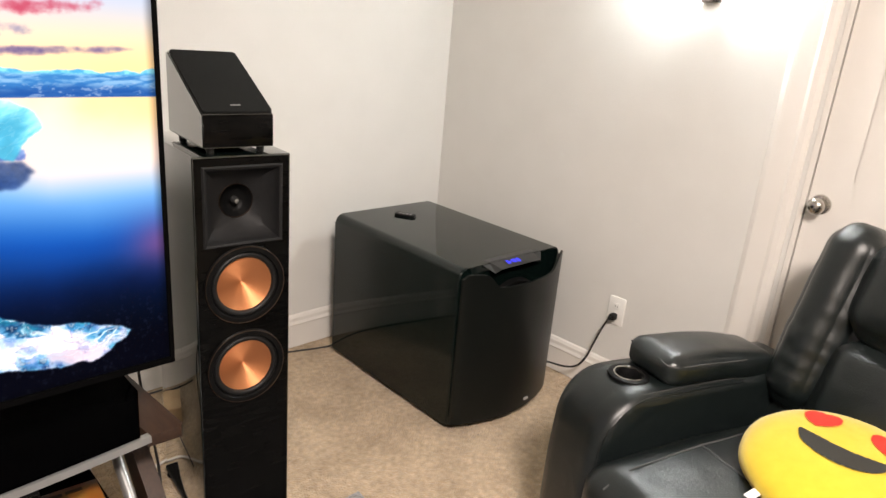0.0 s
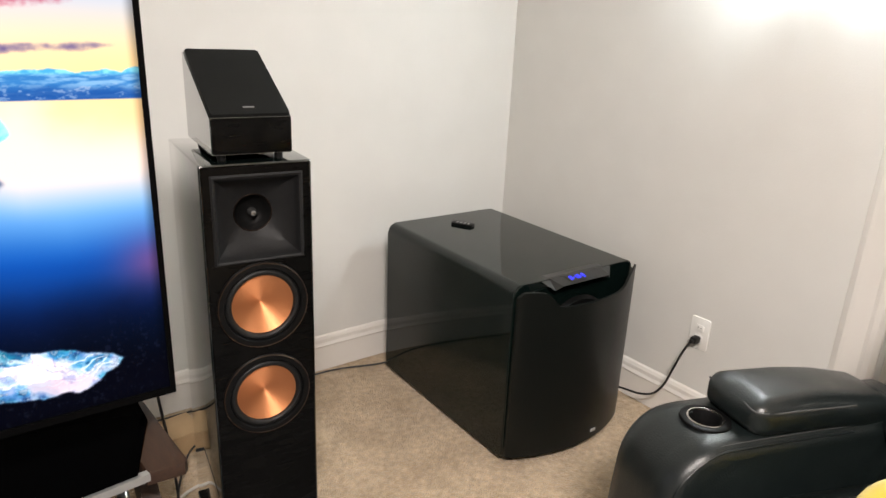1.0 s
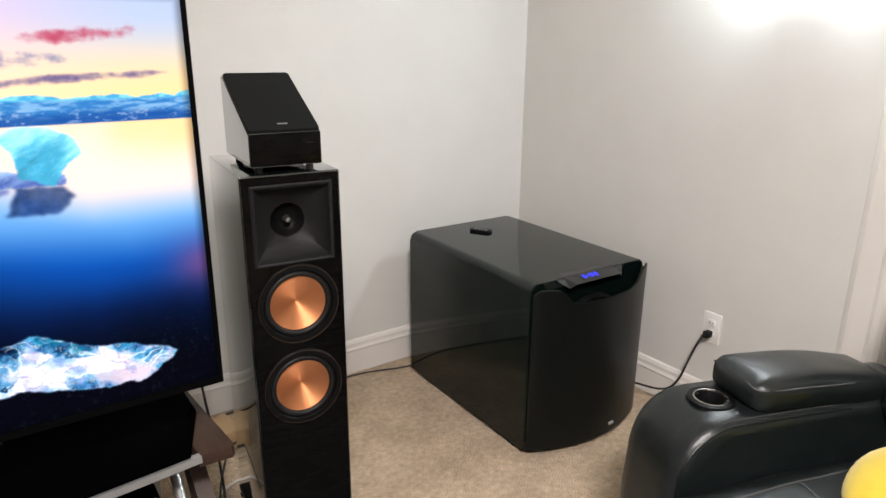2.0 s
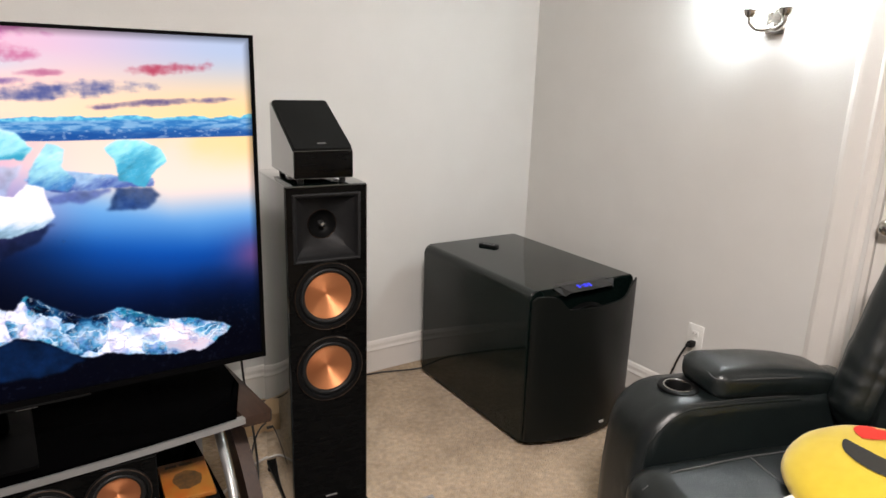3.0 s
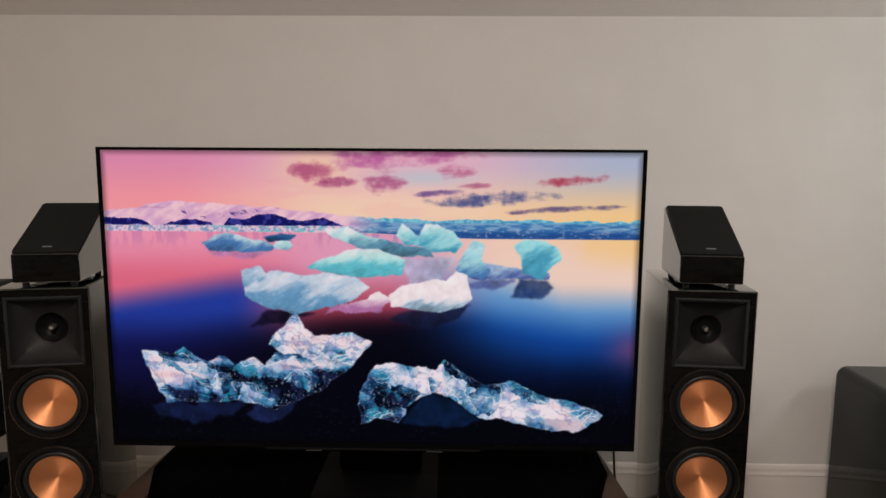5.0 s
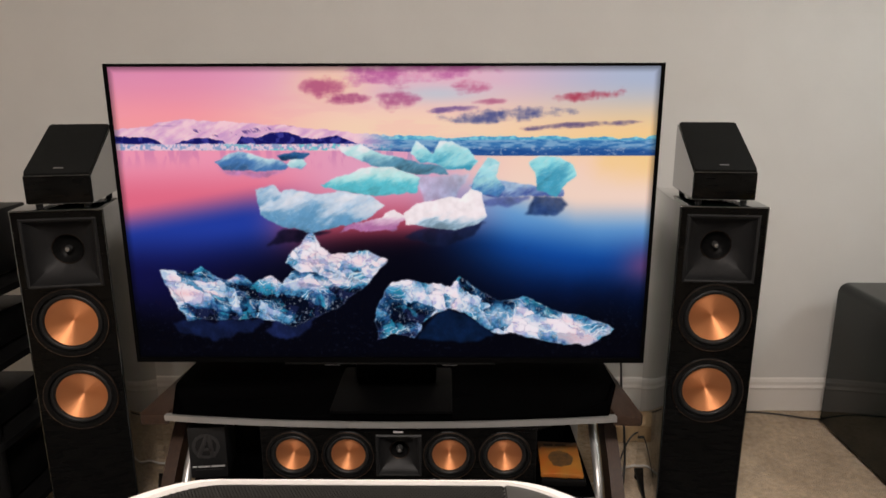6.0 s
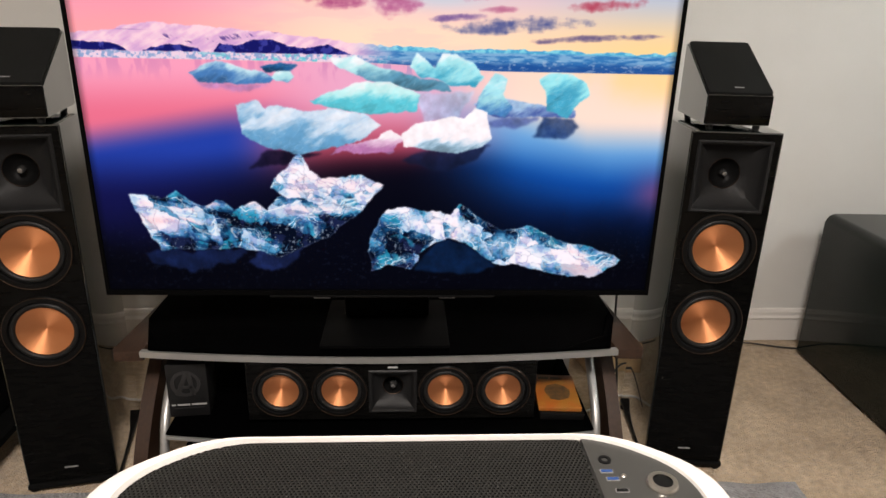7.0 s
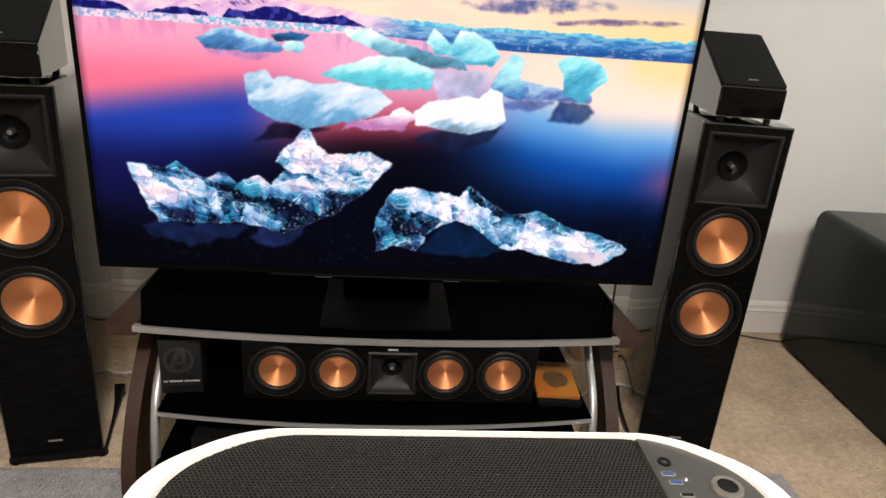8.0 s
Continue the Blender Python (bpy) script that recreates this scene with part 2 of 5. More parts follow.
def tube(points, r, seg=8, smooth_steps=6):
    """A round cable through the points."""
    pts = [Vector(p) for p in points]
    path = []
    for i in range(len(pts) - 1):
        p0, p1, p2, p3 = pts[max(i - 1, 0)], pts[i], pts[i + 1], pts[min(i + 2, len(pts) - 1)]
        for k in range(smooth_steps):
            t = k / smooth_steps
            path.append(0.5 * (2 * p1 + (p2 - p0) * t + (2 * p0 - 5 * p1 + 4 * p2 - p3) * t * t + (3 * p1 - p0 - 3 * p2 + p3) * t ** 3))
    path.append(pts[-1])
    bm = bmesh.new()
    rings = []
    for i, p in enumerate(path):
        d = (path[min(i + 1, len(path) - 1)] - path[max(i - 1, 0)]).normalized()
        side = d.cross(Vector((0.13, 0.21, 1))).normalized()
        up = side.cross(d)
        rings.append([bm.verts.new(p + r * (math.cos(2 * math.pi * k / seg) * side + math.sin(2 * math.pi * k / seg) * up)) for k in range(seg)])
    for a, b in zip(rings, rings[1:]):
        for k in range(seg):
            bm.faces.new((a[k], a[(k + 1) % seg], b[(k + 1) % seg], b[k]))
    bm.faces.new(rings[0][::-1])
    bm.faces.new(rings[-1])
    return bm


def soft_box(x0, x1, y0, y1, z0, z1, r, seg=5, puff=0.0, cuts=10):
    """An upholstered block: round edges and sides that swell a little."""
    bm = bmesh.new()
    bmesh.ops.create_cube(bm, size=2)
    bmesh.ops.subdivide_edges(bm, edges=bm.edges[:], cuts=cuts, use_grid_fill=True)
    h = Vector(((x1 - x0) / 2, (y1 - y0) / 2, (z1 - z0) / 2))
    c = Vector(((x1 + x0) / 2, (y1 + y0) / 2, (z1 + z0) / 2))
    for v in bm.verts:
        u = v.co.copy()
        p = Vector((u.x * h.x, u.y * h.y, u.z * h.z))
        core = Vector([max(-(h[k] - r), min(h[k] - r, p[k])) for k in range(3)])
        d = p - core
        if d.length > 1e-9:
            p = core + d.normalized() * min(r, d.length if sum(abs(q) > 1e-9 for q in d) == 1 else r)
        swell = (1 - u.x ** 2) * (1 - u.y ** 2) + (1 - u.y ** 2) * (1 - u.z ** 2) + (1 - u.x ** 2) * (1 - u.z ** 2)
        p += Vector((u.x * (abs(u.x) > 0.99), u.y * (abs(u.y) > 0.99), u.z * (abs(u.z) > 0.99))) * puff * swell
        v.co = c + p
    return bm


# ---- the room ----
X0, X1, Y0, Y1, KNEE, TOP = -2.60, 2.53, -5.40, 1.04, 2.052, 2.75
SLOPE_END = Y1 - (TOP - KNEE) / 1.13

carpet_bm = bmesh.new()
bmesh.ops.create_grid(carpet_bm, x_segments=60, y_segments=60, size=0.5)
for v in carpet_bm.verts:
    x, y = X0 - 0.1 + (v.co.x + 0.5) * (X1 - X0 + 0.2), Y0 - 0.1 + (v.co.y + 0.5) * (Y1 - Y0 + 0.2)
    v.co = (x, y, 0.0025 * noise.noise(Vector((x * 3, y * 3, 0))) - 0.0025)
solo("floor", carpet_bm, CARPET, Matrix(), "beige cut-pile wall-to-wall carpet, slightly trodden", "carpet", kind="structure")

solo("wall_north", box(X0 - 0.12, X1 + 0.12, Y1, Y1 + 0.12, 0, KNEE), WALL, Matrix(), "greige painted low wall behind the television", "wall", kind="structure", smooth=False)
solo("wall_west", box(X0 - 0.12, X0, Y0, Y1, 0, TOP + 0.1), WALL, Matrix(), "greige painted side wall", "wall", kind="structure", smooth=False)
solo("wall_south", box(X0 - 0.12, X1 + 0.12, Y0 - 0.12, Y0, 0, TOP + 0.1), WALL, Matrix(), "greige painted rear wall", "wall", kind="structure", smooth=False)

# The east wall is pierced by a doorway.
DOOR_A, DOOR_B, DOOR_H = -0.655, -1.42, 2.045
solo("wall_east", join(box(X1, X1 + 0.12, DOOR_A, Y1, 0, TOP + 0.1), box(X1, X1 + 0.12, Y0, DOOR_B, 0, TOP + 0.1),
                       box(X1, X1 + 0.12, DOOR_B, DOOR_A, DOOR_H, TOP + 0.1)), WALL, Matrix(), "greige painted gable wall with a white door", "wall", kind="structure", smooth=False)
roof = bmesh.new()
for a, b in (((Y1 + 0.05, KNEE - 0.0565), (SLOPE_END, TOP)), ((SLOPE_END, TOP), (Y0 - 0.1, TOP))):
    q = [roof.verts.new((x, y, z)) for x, y, z in ((X0 - 0.1, *a), (X1 + 0.1, *a), (X1 + 0.1, *b), (X0 - 0.1, *b))]
    q2 = [roof.verts.new((v.co.x, v.co.y + 0.05, v.co.z + 0.10)) for v in q]
    roof.faces.new(q)
    roof.faces.new(q2[::-1])
    for k in range(4):
        roof.faces.new((q[k], q[(k + 1) % 4], q2[(k + 1) % 4], q2[k]))
solo("ceiling", roof, CEIL, Matrix(), "painted attic ceiling sloping up from the low wall", "ceiling", kind="structure", smooth=False)


def profile_run(points, a, b, into):
    """A moulding with a (depth, height) section, run along the floor from a to b; into: the way the room lies."""
    bm = bmesh.new()
    ends = []
    for p in (a, b):
        ends.append([bm.verts.new((p[0] + into[0] * d, p[1] + into[1] * d, h)) for d, h in points])
    n = len(points)
    for k in range(n):
        bm.faces.new((ends[0][k], ends[0][(k + 1) % n], ends[1][(k + 1) % n], ends[1][k]))
    bm.faces.new(ends[0])
    bm.faces.new(ends[1][::-1])
    return bm


SKIRT = ((0, 0), (0.014, 0), (0.014, 0.105), (0.017, 0.112), (0.012, 0.125), (0.011, 0.140), (0.006, 0.152), (0.0, 0.158))
for name, a, b, into in (("baseboard_north", (X0, Y1), (X1, Y1), (0, -1)), ("baseboard_east", (X1, Y1 - 0.016), (X1, -0.517), (-1, 0)),
                         ("baseboard_east_b", (X1, -1.56), (X1, Y0), (-1, 0)), ("baseboard_west", (X0, Y0), (X0, Y1 - 0.016), (1, 0)),
                         ("baseboard_south", (X0 + 0.016, Y0), (X1 - 0.016, Y0), (0, 1))):
    solo(name, profile_run(SKIRT, a, b, into), TRIM, Matrix(), "white moulded baseboard along the wall", "baseboard", kind="structure", smooth=False)

# Door with its casing
door = thing("door_1", pose(X1, 0, 0), "closed white panelled door with a nickel knob", "door", kind="structure")
CASE = ((-0.001, 0), (-0.004, 0.0), (-0.012, 0.018), (-0.013, 0.030), (-0.012, 0.080), (-0.016, 0.092), (-0.014, 0.108), (-0.006, 0.122), (-0.001, 0.124))


def casing_leg(y_inner, sign):
    bm = bmesh.new()
    rows = [[bm.verts.new((d, y_inner + sign * (0.124 - w), z)) for d, w in CASE] for z in (0.0, DOOR_H + 0.02)]
    n = len(CASE)
    for k in range(n):
        bm.faces.new((rows[0][k], rows[0][(k + 1) % n], rows[1][(k + 1) % n], rows[1][k]))
    bm.faces.new(rows[0])
    bm.faces.new(rows[1][::-1])
    return bm


part("casing", casing_leg(DOOR_A + 0.014, 1), TRIM, door, smooth=False)
part("casing", casing_leg(DOOR_B - 0.014, -1), TRIM, door, smooth=False)
part("head_casing", box(-0.020, -0.001, DOOR_B - 0.138, DOOR_A + 0.138, DOOR_H + 0.021, DOOR_H + 0.14, 0.004), TRIM, door)
part("jamb", join(box(0.0, 0.12, DOOR_A - 0.018, DOOR_A - 0.001, 0, DOOR_H), box(0.0, 0.12, DOOR_B + 0.001, DOOR_B + 0.018, 0, DOOR_H),
                  box(0.0, 0.12, DOOR_B + 0.018, DOOR_A - 0.018, DOOR_H - 0.018, DOOR_H)), TRIM, door, smooth=False)


def panelled_leaf():
    """A leaf with six recessed and raised panels."""
    ya, yb = DOOR_A - 0.021, DOOR_B + 0.021
    w = ya - yb
    cols = [0, 0.115, w / 2 - 0.05, w / 2 + 0.05, w - 0.115, w]
    rows = [0.01, 0.23, 0.90, 1.085, 1.62, 1.72, 1.93, DOOR_H - 0.021]
    bm = bmesh.new()
    for i in range(5):
        for j in range(7):
            a, b, c, d = ya - cols[i], ya - cols[i + 1], rows[j], rows[j + 1]
            f = bm.faces.new([bm.verts.new((0.012, y, z)) for y, z in ((a, c), (b, c), (b, d), (a, d))])
            if i in (1, 3) and j in (1, 3, 5):
                for inset, depth in ((0.006, 0.007), (0.016, 0.010), (0.012, 0.0), (0.030, -0.012)):
                    bmesh.ops.inset_region(bm, faces=[f], thickness=inset, depth=0)
                    for v in f.verts:
                        v.co.x += depth
    bmesh.ops.remove_doubles(bm, verts=bm.verts[:], dist=0.0005)
    back = [bm.verts.new((0.05, y, z)) for y, z in ((ya, rows[0]), (yb, rows[0]), (yb, rows[-1]), (ya, rows[-1]))]
    bm.faces.new(back)
    return bm


leaf = part("leaf", panelled_leaf(), TRIM, door, smooth=False)
knob_bm = revolve([(0.0, -0.062), (0.014, -0.061), (0.024, -0.054), (0.0275, -0.044), (0.025, -0.034), (0.014, -0.026), (0.011, -0.020),
                   (0.012, -0.008), (0.030, -0.005), (0.033, 0.0)], 32)
part("door_knob", knob_bm, CHROME, leaf, "brushed nickel knob", at=pose(0.012, -0.715, 0.997, 0, 0, -90))

# ---- sconce on the east wall ----
sconce = thing("wall_sconce", pose(X1, -0.225, 1.64), "brushed nickel wall sconce with two lit glass shades", "lamp")
part("backplate", join(box(-0.010, -0.001, -0.036, 0.036, -0.045, 0.115, 0.003), box(-0.020, -0.009, -0.026, 0.026, -0.034, 0.104, 0.003)), CHROME, sconce)
for s in (-1, 1):
    part("arm", tube([(-0.02, 0, -0.015), (-0.050, s * 0.012, -0.030), (-0.060, s * 0.04, -0.028), (-0.062, s * 0.064, -0.008), (-0.062, s * 0.066, 0.012)], 0.008, 10), CHROME, sconce)
    part("socket_cup", revolve([(0.0, 0.0), (0.016, 0.001), (0.024, 0.010), (0.026, 0.030), (0.0, 0.031)], 24, "Z"), CHROME, sconce, at=pose(-0.062, s * 0.066, 0.010))
    part("shade", revolve([(0.018, 0.0), (0.036, 0.02), (0.044, 0.06), (0.047, 0.12), (0.043, 0.12), (0.040, 0.06), (0.030, 0.022), (0.0, 0.006)], 28, "Z"), SHADE_GLOW, sconce,
         "lit frosted glass shade", at=pose(-0.062, s * 0.066, 0.040))

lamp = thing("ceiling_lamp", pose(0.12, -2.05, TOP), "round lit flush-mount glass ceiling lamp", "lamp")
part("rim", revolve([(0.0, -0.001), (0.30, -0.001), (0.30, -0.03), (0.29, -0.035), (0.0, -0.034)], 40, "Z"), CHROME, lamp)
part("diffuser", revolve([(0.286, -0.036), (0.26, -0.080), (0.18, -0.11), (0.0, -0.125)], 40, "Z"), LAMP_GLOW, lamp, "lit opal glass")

# ---- rug ----
rug_bm = bmesh.new()
bmesh.ops.create_grid(rug_bm, x_segments=170, y_segments=120, size=0.5)
for v in rug_bm.verts:
    x, y = -1.32 + (v.co.x + 0.5) * 2.63, -2.1 + (v.co.y + 0.5) * 2.15
    edge = min(1.0, min(x + 1.32, 1.31 - x, y + 2.1, 0.05 - y) / 0.03)
    x += 0.012 * noise.noise(Vector((x * 9, y * 9, 3)))
    y += 0.012 * noise.noise(Vector((x * 9, y * 9, 7)))
    v.co = (x, y, 0.003 + edge * (0.011 + 0.004 * noise.noise(Vector((x * 45, y * 45, 0)))))
solo("rug", rug_bm, RUG, Matrix(), "grey shaggy rug lying on the carpet", "rug")


# ---- loudspeakers ----
def cone_driver(parent, at, outer, cone_r, ring_label=""):
    """A woofer: trim ring, rubber surround, spun cone."""
    w = part("woofer", revolve([(outer, 0.0), (outer, -0.005), (outer - 0.004, -0.0085), (outer * 0.86, -0.009), (outer * 0.83, -0.005), (outer * 0.82, 0.006)], 56), SATIN, parent, at=at)
    part("trim_ring", revolve([(outer - 0.001, -0.0075), (outer - 0.002, -0.0092), (outer - 0.0035, -0.0088)], 56), COPPER_RING, w, "thin copper edge")
    sr = (outer * 0.83 + cone_r) / 2
    hw = (outer * 0.83 - cone_r) / 2
    part("surround", revolve([(sr + hw * math.cos(radians(a)), 0.002 - 0.009 * math.sin(radians(a))) for a in range(0, 181, 15)], 56), RUBBER, w)
    part("cone", revolve([(cone_r, 0.002)] + [(cone_r * (1 - k / 14), 0.002 + 0.31 * cone_r * (k / 14) ** 0.96) for k in range(1, 14)] + [(0.0, 0.002 + 0.31 * cone_r)], 64), COPPER, w, "spun copper cone")
    for k in range(4):
        a = radians(45 + 90 * k)
        part("screw", revolve([(0.0, -0.0105), (0.0025, -0.010), (0.003, -0.0085)], 8), SATIN, w, at=pose(outer * 0.93 * math.cos(a), 0, outer * 0.93 * math.sin(a)))
    return w


def horn_driver(parent, at, half_w, half_h, depth, ring_r):
    """A square horn narrowing to a round throat with a phase plug."""
    n = 40
    bm = bmesh.new()
    rings = []
    for k in range(9):
        t = k / 8
        ring = []
        for i in range(n):
            a = 2 * math.pi * i / n
            c, s = math.cos(a), math.sin(a)
            q = 1 / max(abs(c), abs(s))
            blend = t ** 1.3
            rx = (half_w * q) * (1 - blend) + ring_r * blend
            rz = (half_h * q) * (1 - blend) + ring_r * blend
            ring.append(bm.verts.new((c * rx, -0.002 + depth * (t ** 0.75), s * rz)))
        rings.append(ring)
    for a, b in zip(rings, rings[1:]):
        for i in range(n):
            bm.faces.new((a[i], a[(i + 1) % n], b[(i + 1) % n], b[i]))
    h = part("horn", bm, HORN, parent, at=at)
    rim = bmesh.new()
    q = []
    for hw, hh, y in ((half_w, half_h, -0.002), (half_w + 0.005, half_h + 0.005, -0.004), (half_w + 0.009, half_h + 0.009, -0.001), (half_w + 0.009, half_h + 0.009, 0.004)):
        q.append([rim.verts.new((x * hw, y, z * hh)) for x, z in ((-1, -1), (1, -1), (1, 1), (-1, 1))])
    for a, b in zip(q, q[1:]):
        for k in range(4):
            rim.faces.new((a[k], a[(k + 1) % 4], b[(k + 1) % 4], b[k]))
    part("horn_frame", rim, HORN, h, smooth=False)
    part("throat_ring", revolve([(ring_r + 0.001, depth - 0.003), (ring_r, depth - 0.005), (ring_r - 0.0015, depth - 0.003)], 40), COPPER_RING, h)
    part("throat", revolve([(ring_r, depth - 0.002), (ring_r * 0.75, depth + 0.012), (ring_r * 0.5, depth + 0.022), (0.0, depth + 0.024)], 40), SATIN, h)
    part("phase_plug", revolve([(0.0, depth - 0.012), (0.006, depth - 0.010), (0.010, depth - 0.002), (0.011, depth + 0.010), (0.006, depth + 0.022)], 24), PLUG, h, "small polished plug")
    return h


def holed_box(w, d, z0, z1, holes, x_off=0.0):
    """A cabinet open at the front where the drivers sit; the front is at y = 0."""
    xs = sorted({-w / 2, w / 2, *(round(h[0] - h[2], 5) for h in holes), *(round(h[0] + h[2], 5) for h in holes)})
    zs = sorted({z0, z1, *(round(h[1] - h[3], 5) for h in holes), *(round(h[1] + h[3], 5) for h in holes)})
    bm = bmesh.new()
    for a, b in zip(xs, xs[1:]):
        for c, e in zip(zs, zs[1:]):
            mx, mz = (a + b) / 2, (c + e) / 2
            if any(abs(mx - h[0]) < h[2] and abs(mz - h[1]) < h[3] for h in holes):
                continue
            bm.faces.new([bm.verts.new((x, 0, z)) for x, z in ((a, c), (b, c), (b, e), (a, e))])
    bmesh.ops.remove_doubles(bm, verts=bm.verts[:], dist=0.0001)
    return bm


def tower(m, label):
    t = thing("tower_speaker", m, label, "loudspeaker", "pair of tower loudspeakers")
    W, D, Z0, Z1 = 0.25, 0.36, 0.032, 1.107
    holes = [(0, 0.980, 0.095, 0.095), (0, 0.769, 0.0765, 0.0765), (0, 0.533, 0.0765, 0.0765)]
    part("baffle", holed_box(W - 0.012, D, Z0 + 0.006, Z1 - 0.006, holes), BAFFLE, t, "black front board with faint grain", smooth=False)
    shell = box(-W / 2, W / 2, 0.001, D, Z0, Z1, 0.004, 3)
    front = [f for f in shell.faces if f.normal.y < -0.99]
    bmesh.ops.delete(shell, geom=front, context="FACES")
    part("cabinet", shell, GLOSS, t, "piano-black gloss cabinet")
    horn_driver(t, pose(0, 0, 0.980), 0.094, 0.094, 0.055, 0.044)
    cone_driver(t, pose(0, 0, 0.769), 0.107, 0.073)
    cone_driver(t, pose(0, 0, 0.533), 0.107, 0.073)
    part("plinth", box(-W / 2 - 0.003, W / 2 + 0.003, -0.004, D + 0.004, 0.014, 0.031, 0.004), SATIN, t)
    for x in (-0.115, 0.115):
        for y in (0.02, D - 0.02):
            part("foot", revolve([(0.0, 0.0), (0.014, 0.0), (0.016, 0.006), (0.013, 0.0145), (0.0, 0.0145)], 16, "Z"), RUBBER, t, at=pose(x, y, 0))
    part("badge", box(-0.019, 0.019, -0.003, -0.0005, 0.078, 0.0835, 0.001), BADGE_DIM, t, "small silver badge")
    return t


def height_speaker(m, label):
    """A wedge with a cloth-covered slanting top."""
    s = thing("height_speaker", m, label, "loudspeaker", "pair of height loudspeakers")
    W, D, LOW, HIGH = 0.178, 0.262, 0.080, 0.204
    bm = bmesh.new()
    sec = [(0, 0.0), (D, 0.0), (D, HIGH), (D - 0.012, HIGH), (0.0, LOW)]
    a = [bm.verts.new((-W / 2, y, z)) for y, z in sec]
    b = [bm.verts.new((W / 2, y, z)) for y, z in sec]
    bm.faces.new(a)
    bm.faces.new(b[::-1])
    for k in range(5):
        bm.faces.new((a[k], a[(k + 1) % 5], b[(k + 1) % 5], b[k]))
    bmesh.ops.bevel(bm, geom=bm.edges[:], offset=0.003, segments=2, affect="EDGES")
    part("cabinet", bm, GLOSS, s)
    part("front_panel", box(-W / 2 + 0.002, W / 2 - 0.002, -0.0025, 0.001, 0.002, LOW - 0.001, 0.001), BAFFLE, s)
    slope = math.atan2(HIGH - LOW, D - 0.012)
    length = math.hypot(HIGH - LOW, D - 0.012)
    g = part("grille", prism(rounded(-W / 2 + 0.003, W / 2 - 0.003, 0.003, length - 0.002, 0.006), 0.001, 0.008, 0.003), GRILLE_CLOTH, s, "black cloth grille",
             at=Matrix.Translation((0, 0, LOW)) @ Matrix.Rotation(slope, 4, "X"))
    part("badge", box(-0.013, 0.013, 0.026, 0.030, 0.0078, 0.0092, 0.0006), BADGE_DIM, g, "small silver badge")
    for x in (-W / 2 + 0.025, W / 2 - 0.025):
        for y in (0.025, D - 0.03):
            part("foot", revolve([(0.0, -0.0145), (0.009, -0.0145), (0.010, -0.008), (0.008, 0.001), (0.0, 0.001)], 16, "Z"), RUBBER, s, at=pose(x, y, 0))
    return s


tower(pose(0.966, 0.128, 0, 0, 0, -6), "piano-black tower loudspeaker with two copper woofers beside the subwoofer")
tower(pose(-0.945, 0.075, 0, 0, 0, 11), "piano-black tower loudspeaker with two copper woofers beside the equipment rack")
height_speaker(pose(0.968, 0.150, 1.122, 0, 0, -6), "black wedge-shaped height speaker standing on the tower by the subwoofer")
height_speaker(pose(-0.935, 0.085, 1.122, 0, 0, 11), "black wedge-shaped height speaker standing on the tower by the rack")

# Centre speaker on the shelf
centre = thing("centre_speaker", pose(0.0255, -0.050, 0.320), "black centre loudspeaker with four copper woofers on the shelf", "loudspeaker")
CW, CH, CD = 0.795, 0.178, 0.26
drivers = [-0.306, -0.146, 0.146, 0.306]
part("baffle", holed_box(CW - 0.006, CD, 0.003, CH - 0.003, [(0.0, 0.090, 0.0585, 0.0585)] + [(x, 0.0925, 0.053, 0.053) for x in drivers]), BAFFLE, centre, smooth=False)
shell = box(-CW / 2, CW / 2, 0.001, CD, 0, CH, 0.003)
bmesh.ops.delete(shell, geom=[f for f in shell.faces if f.normal.y < -0.99], context="FACES")
part("cabinet", shell, SATIN, centre)
for x in drivers:
    cone_driver(centre, pose(x, 0, 0.0925), 0.0765, 0.0495)
horn_driver(centre, pose(0, 0, 0.090), 0.0575, 0.0575, 0.035, 0.028)
part("badge", box(-0.014, 0.014, -0.003, -0.0005, 0.163, 0.168, 0.001), BADGE, centre)
part("base_block", box(-0.075, 0.075, 0.015, 0.2, -0.0135, 0.0, 0.003), SATIN, centre)

# ---- subwoofer ----
sub = thing("subwoofer", pose(2.052, 0.118, 0, 0, 0, -1.4), "large gloss-black subwoofer with a curved grille and blue display", "subwoofer")
SW, SD, SZ0, SZ1 = 0.556, 0.775, 0.022, 0.649


def sub_body():
    """A box with well-rounded long top edges, open in a scoop at the top front."""
    bm = bmesh.new()
    sec = [(-SW / 2, SZ0), (SW / 2, SZ0)]
    r = 0.034
    for cx, a0 in ((SW / 2 - r, 0), (-SW / 2 + r, 90)):
        sec += [(cx + r * math.cos(radians(a0 + 90 * k / 8)), SZ1 - r + r * math.sin(radians(a0 + 90 * k / 8))) for k in range(9)]
    rows = [[bm.verts.new((x, y, z)) for x, z in sec] for y in (0.0, SD)]
    n = len(sec)
    for k in range(n):
        bm.faces.new((rows[0][k], rows[0][(k + 1) % n], rows[1][(k + 1) % n], rows[1][k]))
    ends = [bm.faces.new(rows[0]), bm.faces.new(rows[1][::-1])]
    bmesh.ops.bevel(bm, geom=list({e for f in ends for e in f.edges}), offset=0.005, segments=3, affect="EDGES")
    return bm


part("body", sub_body(), LACQUER, sub, "gloss black lacquered body")


def bulge(s):
    return -0.018 - 0.074 * math.cos(s * math.pi / 2) ** 0.8


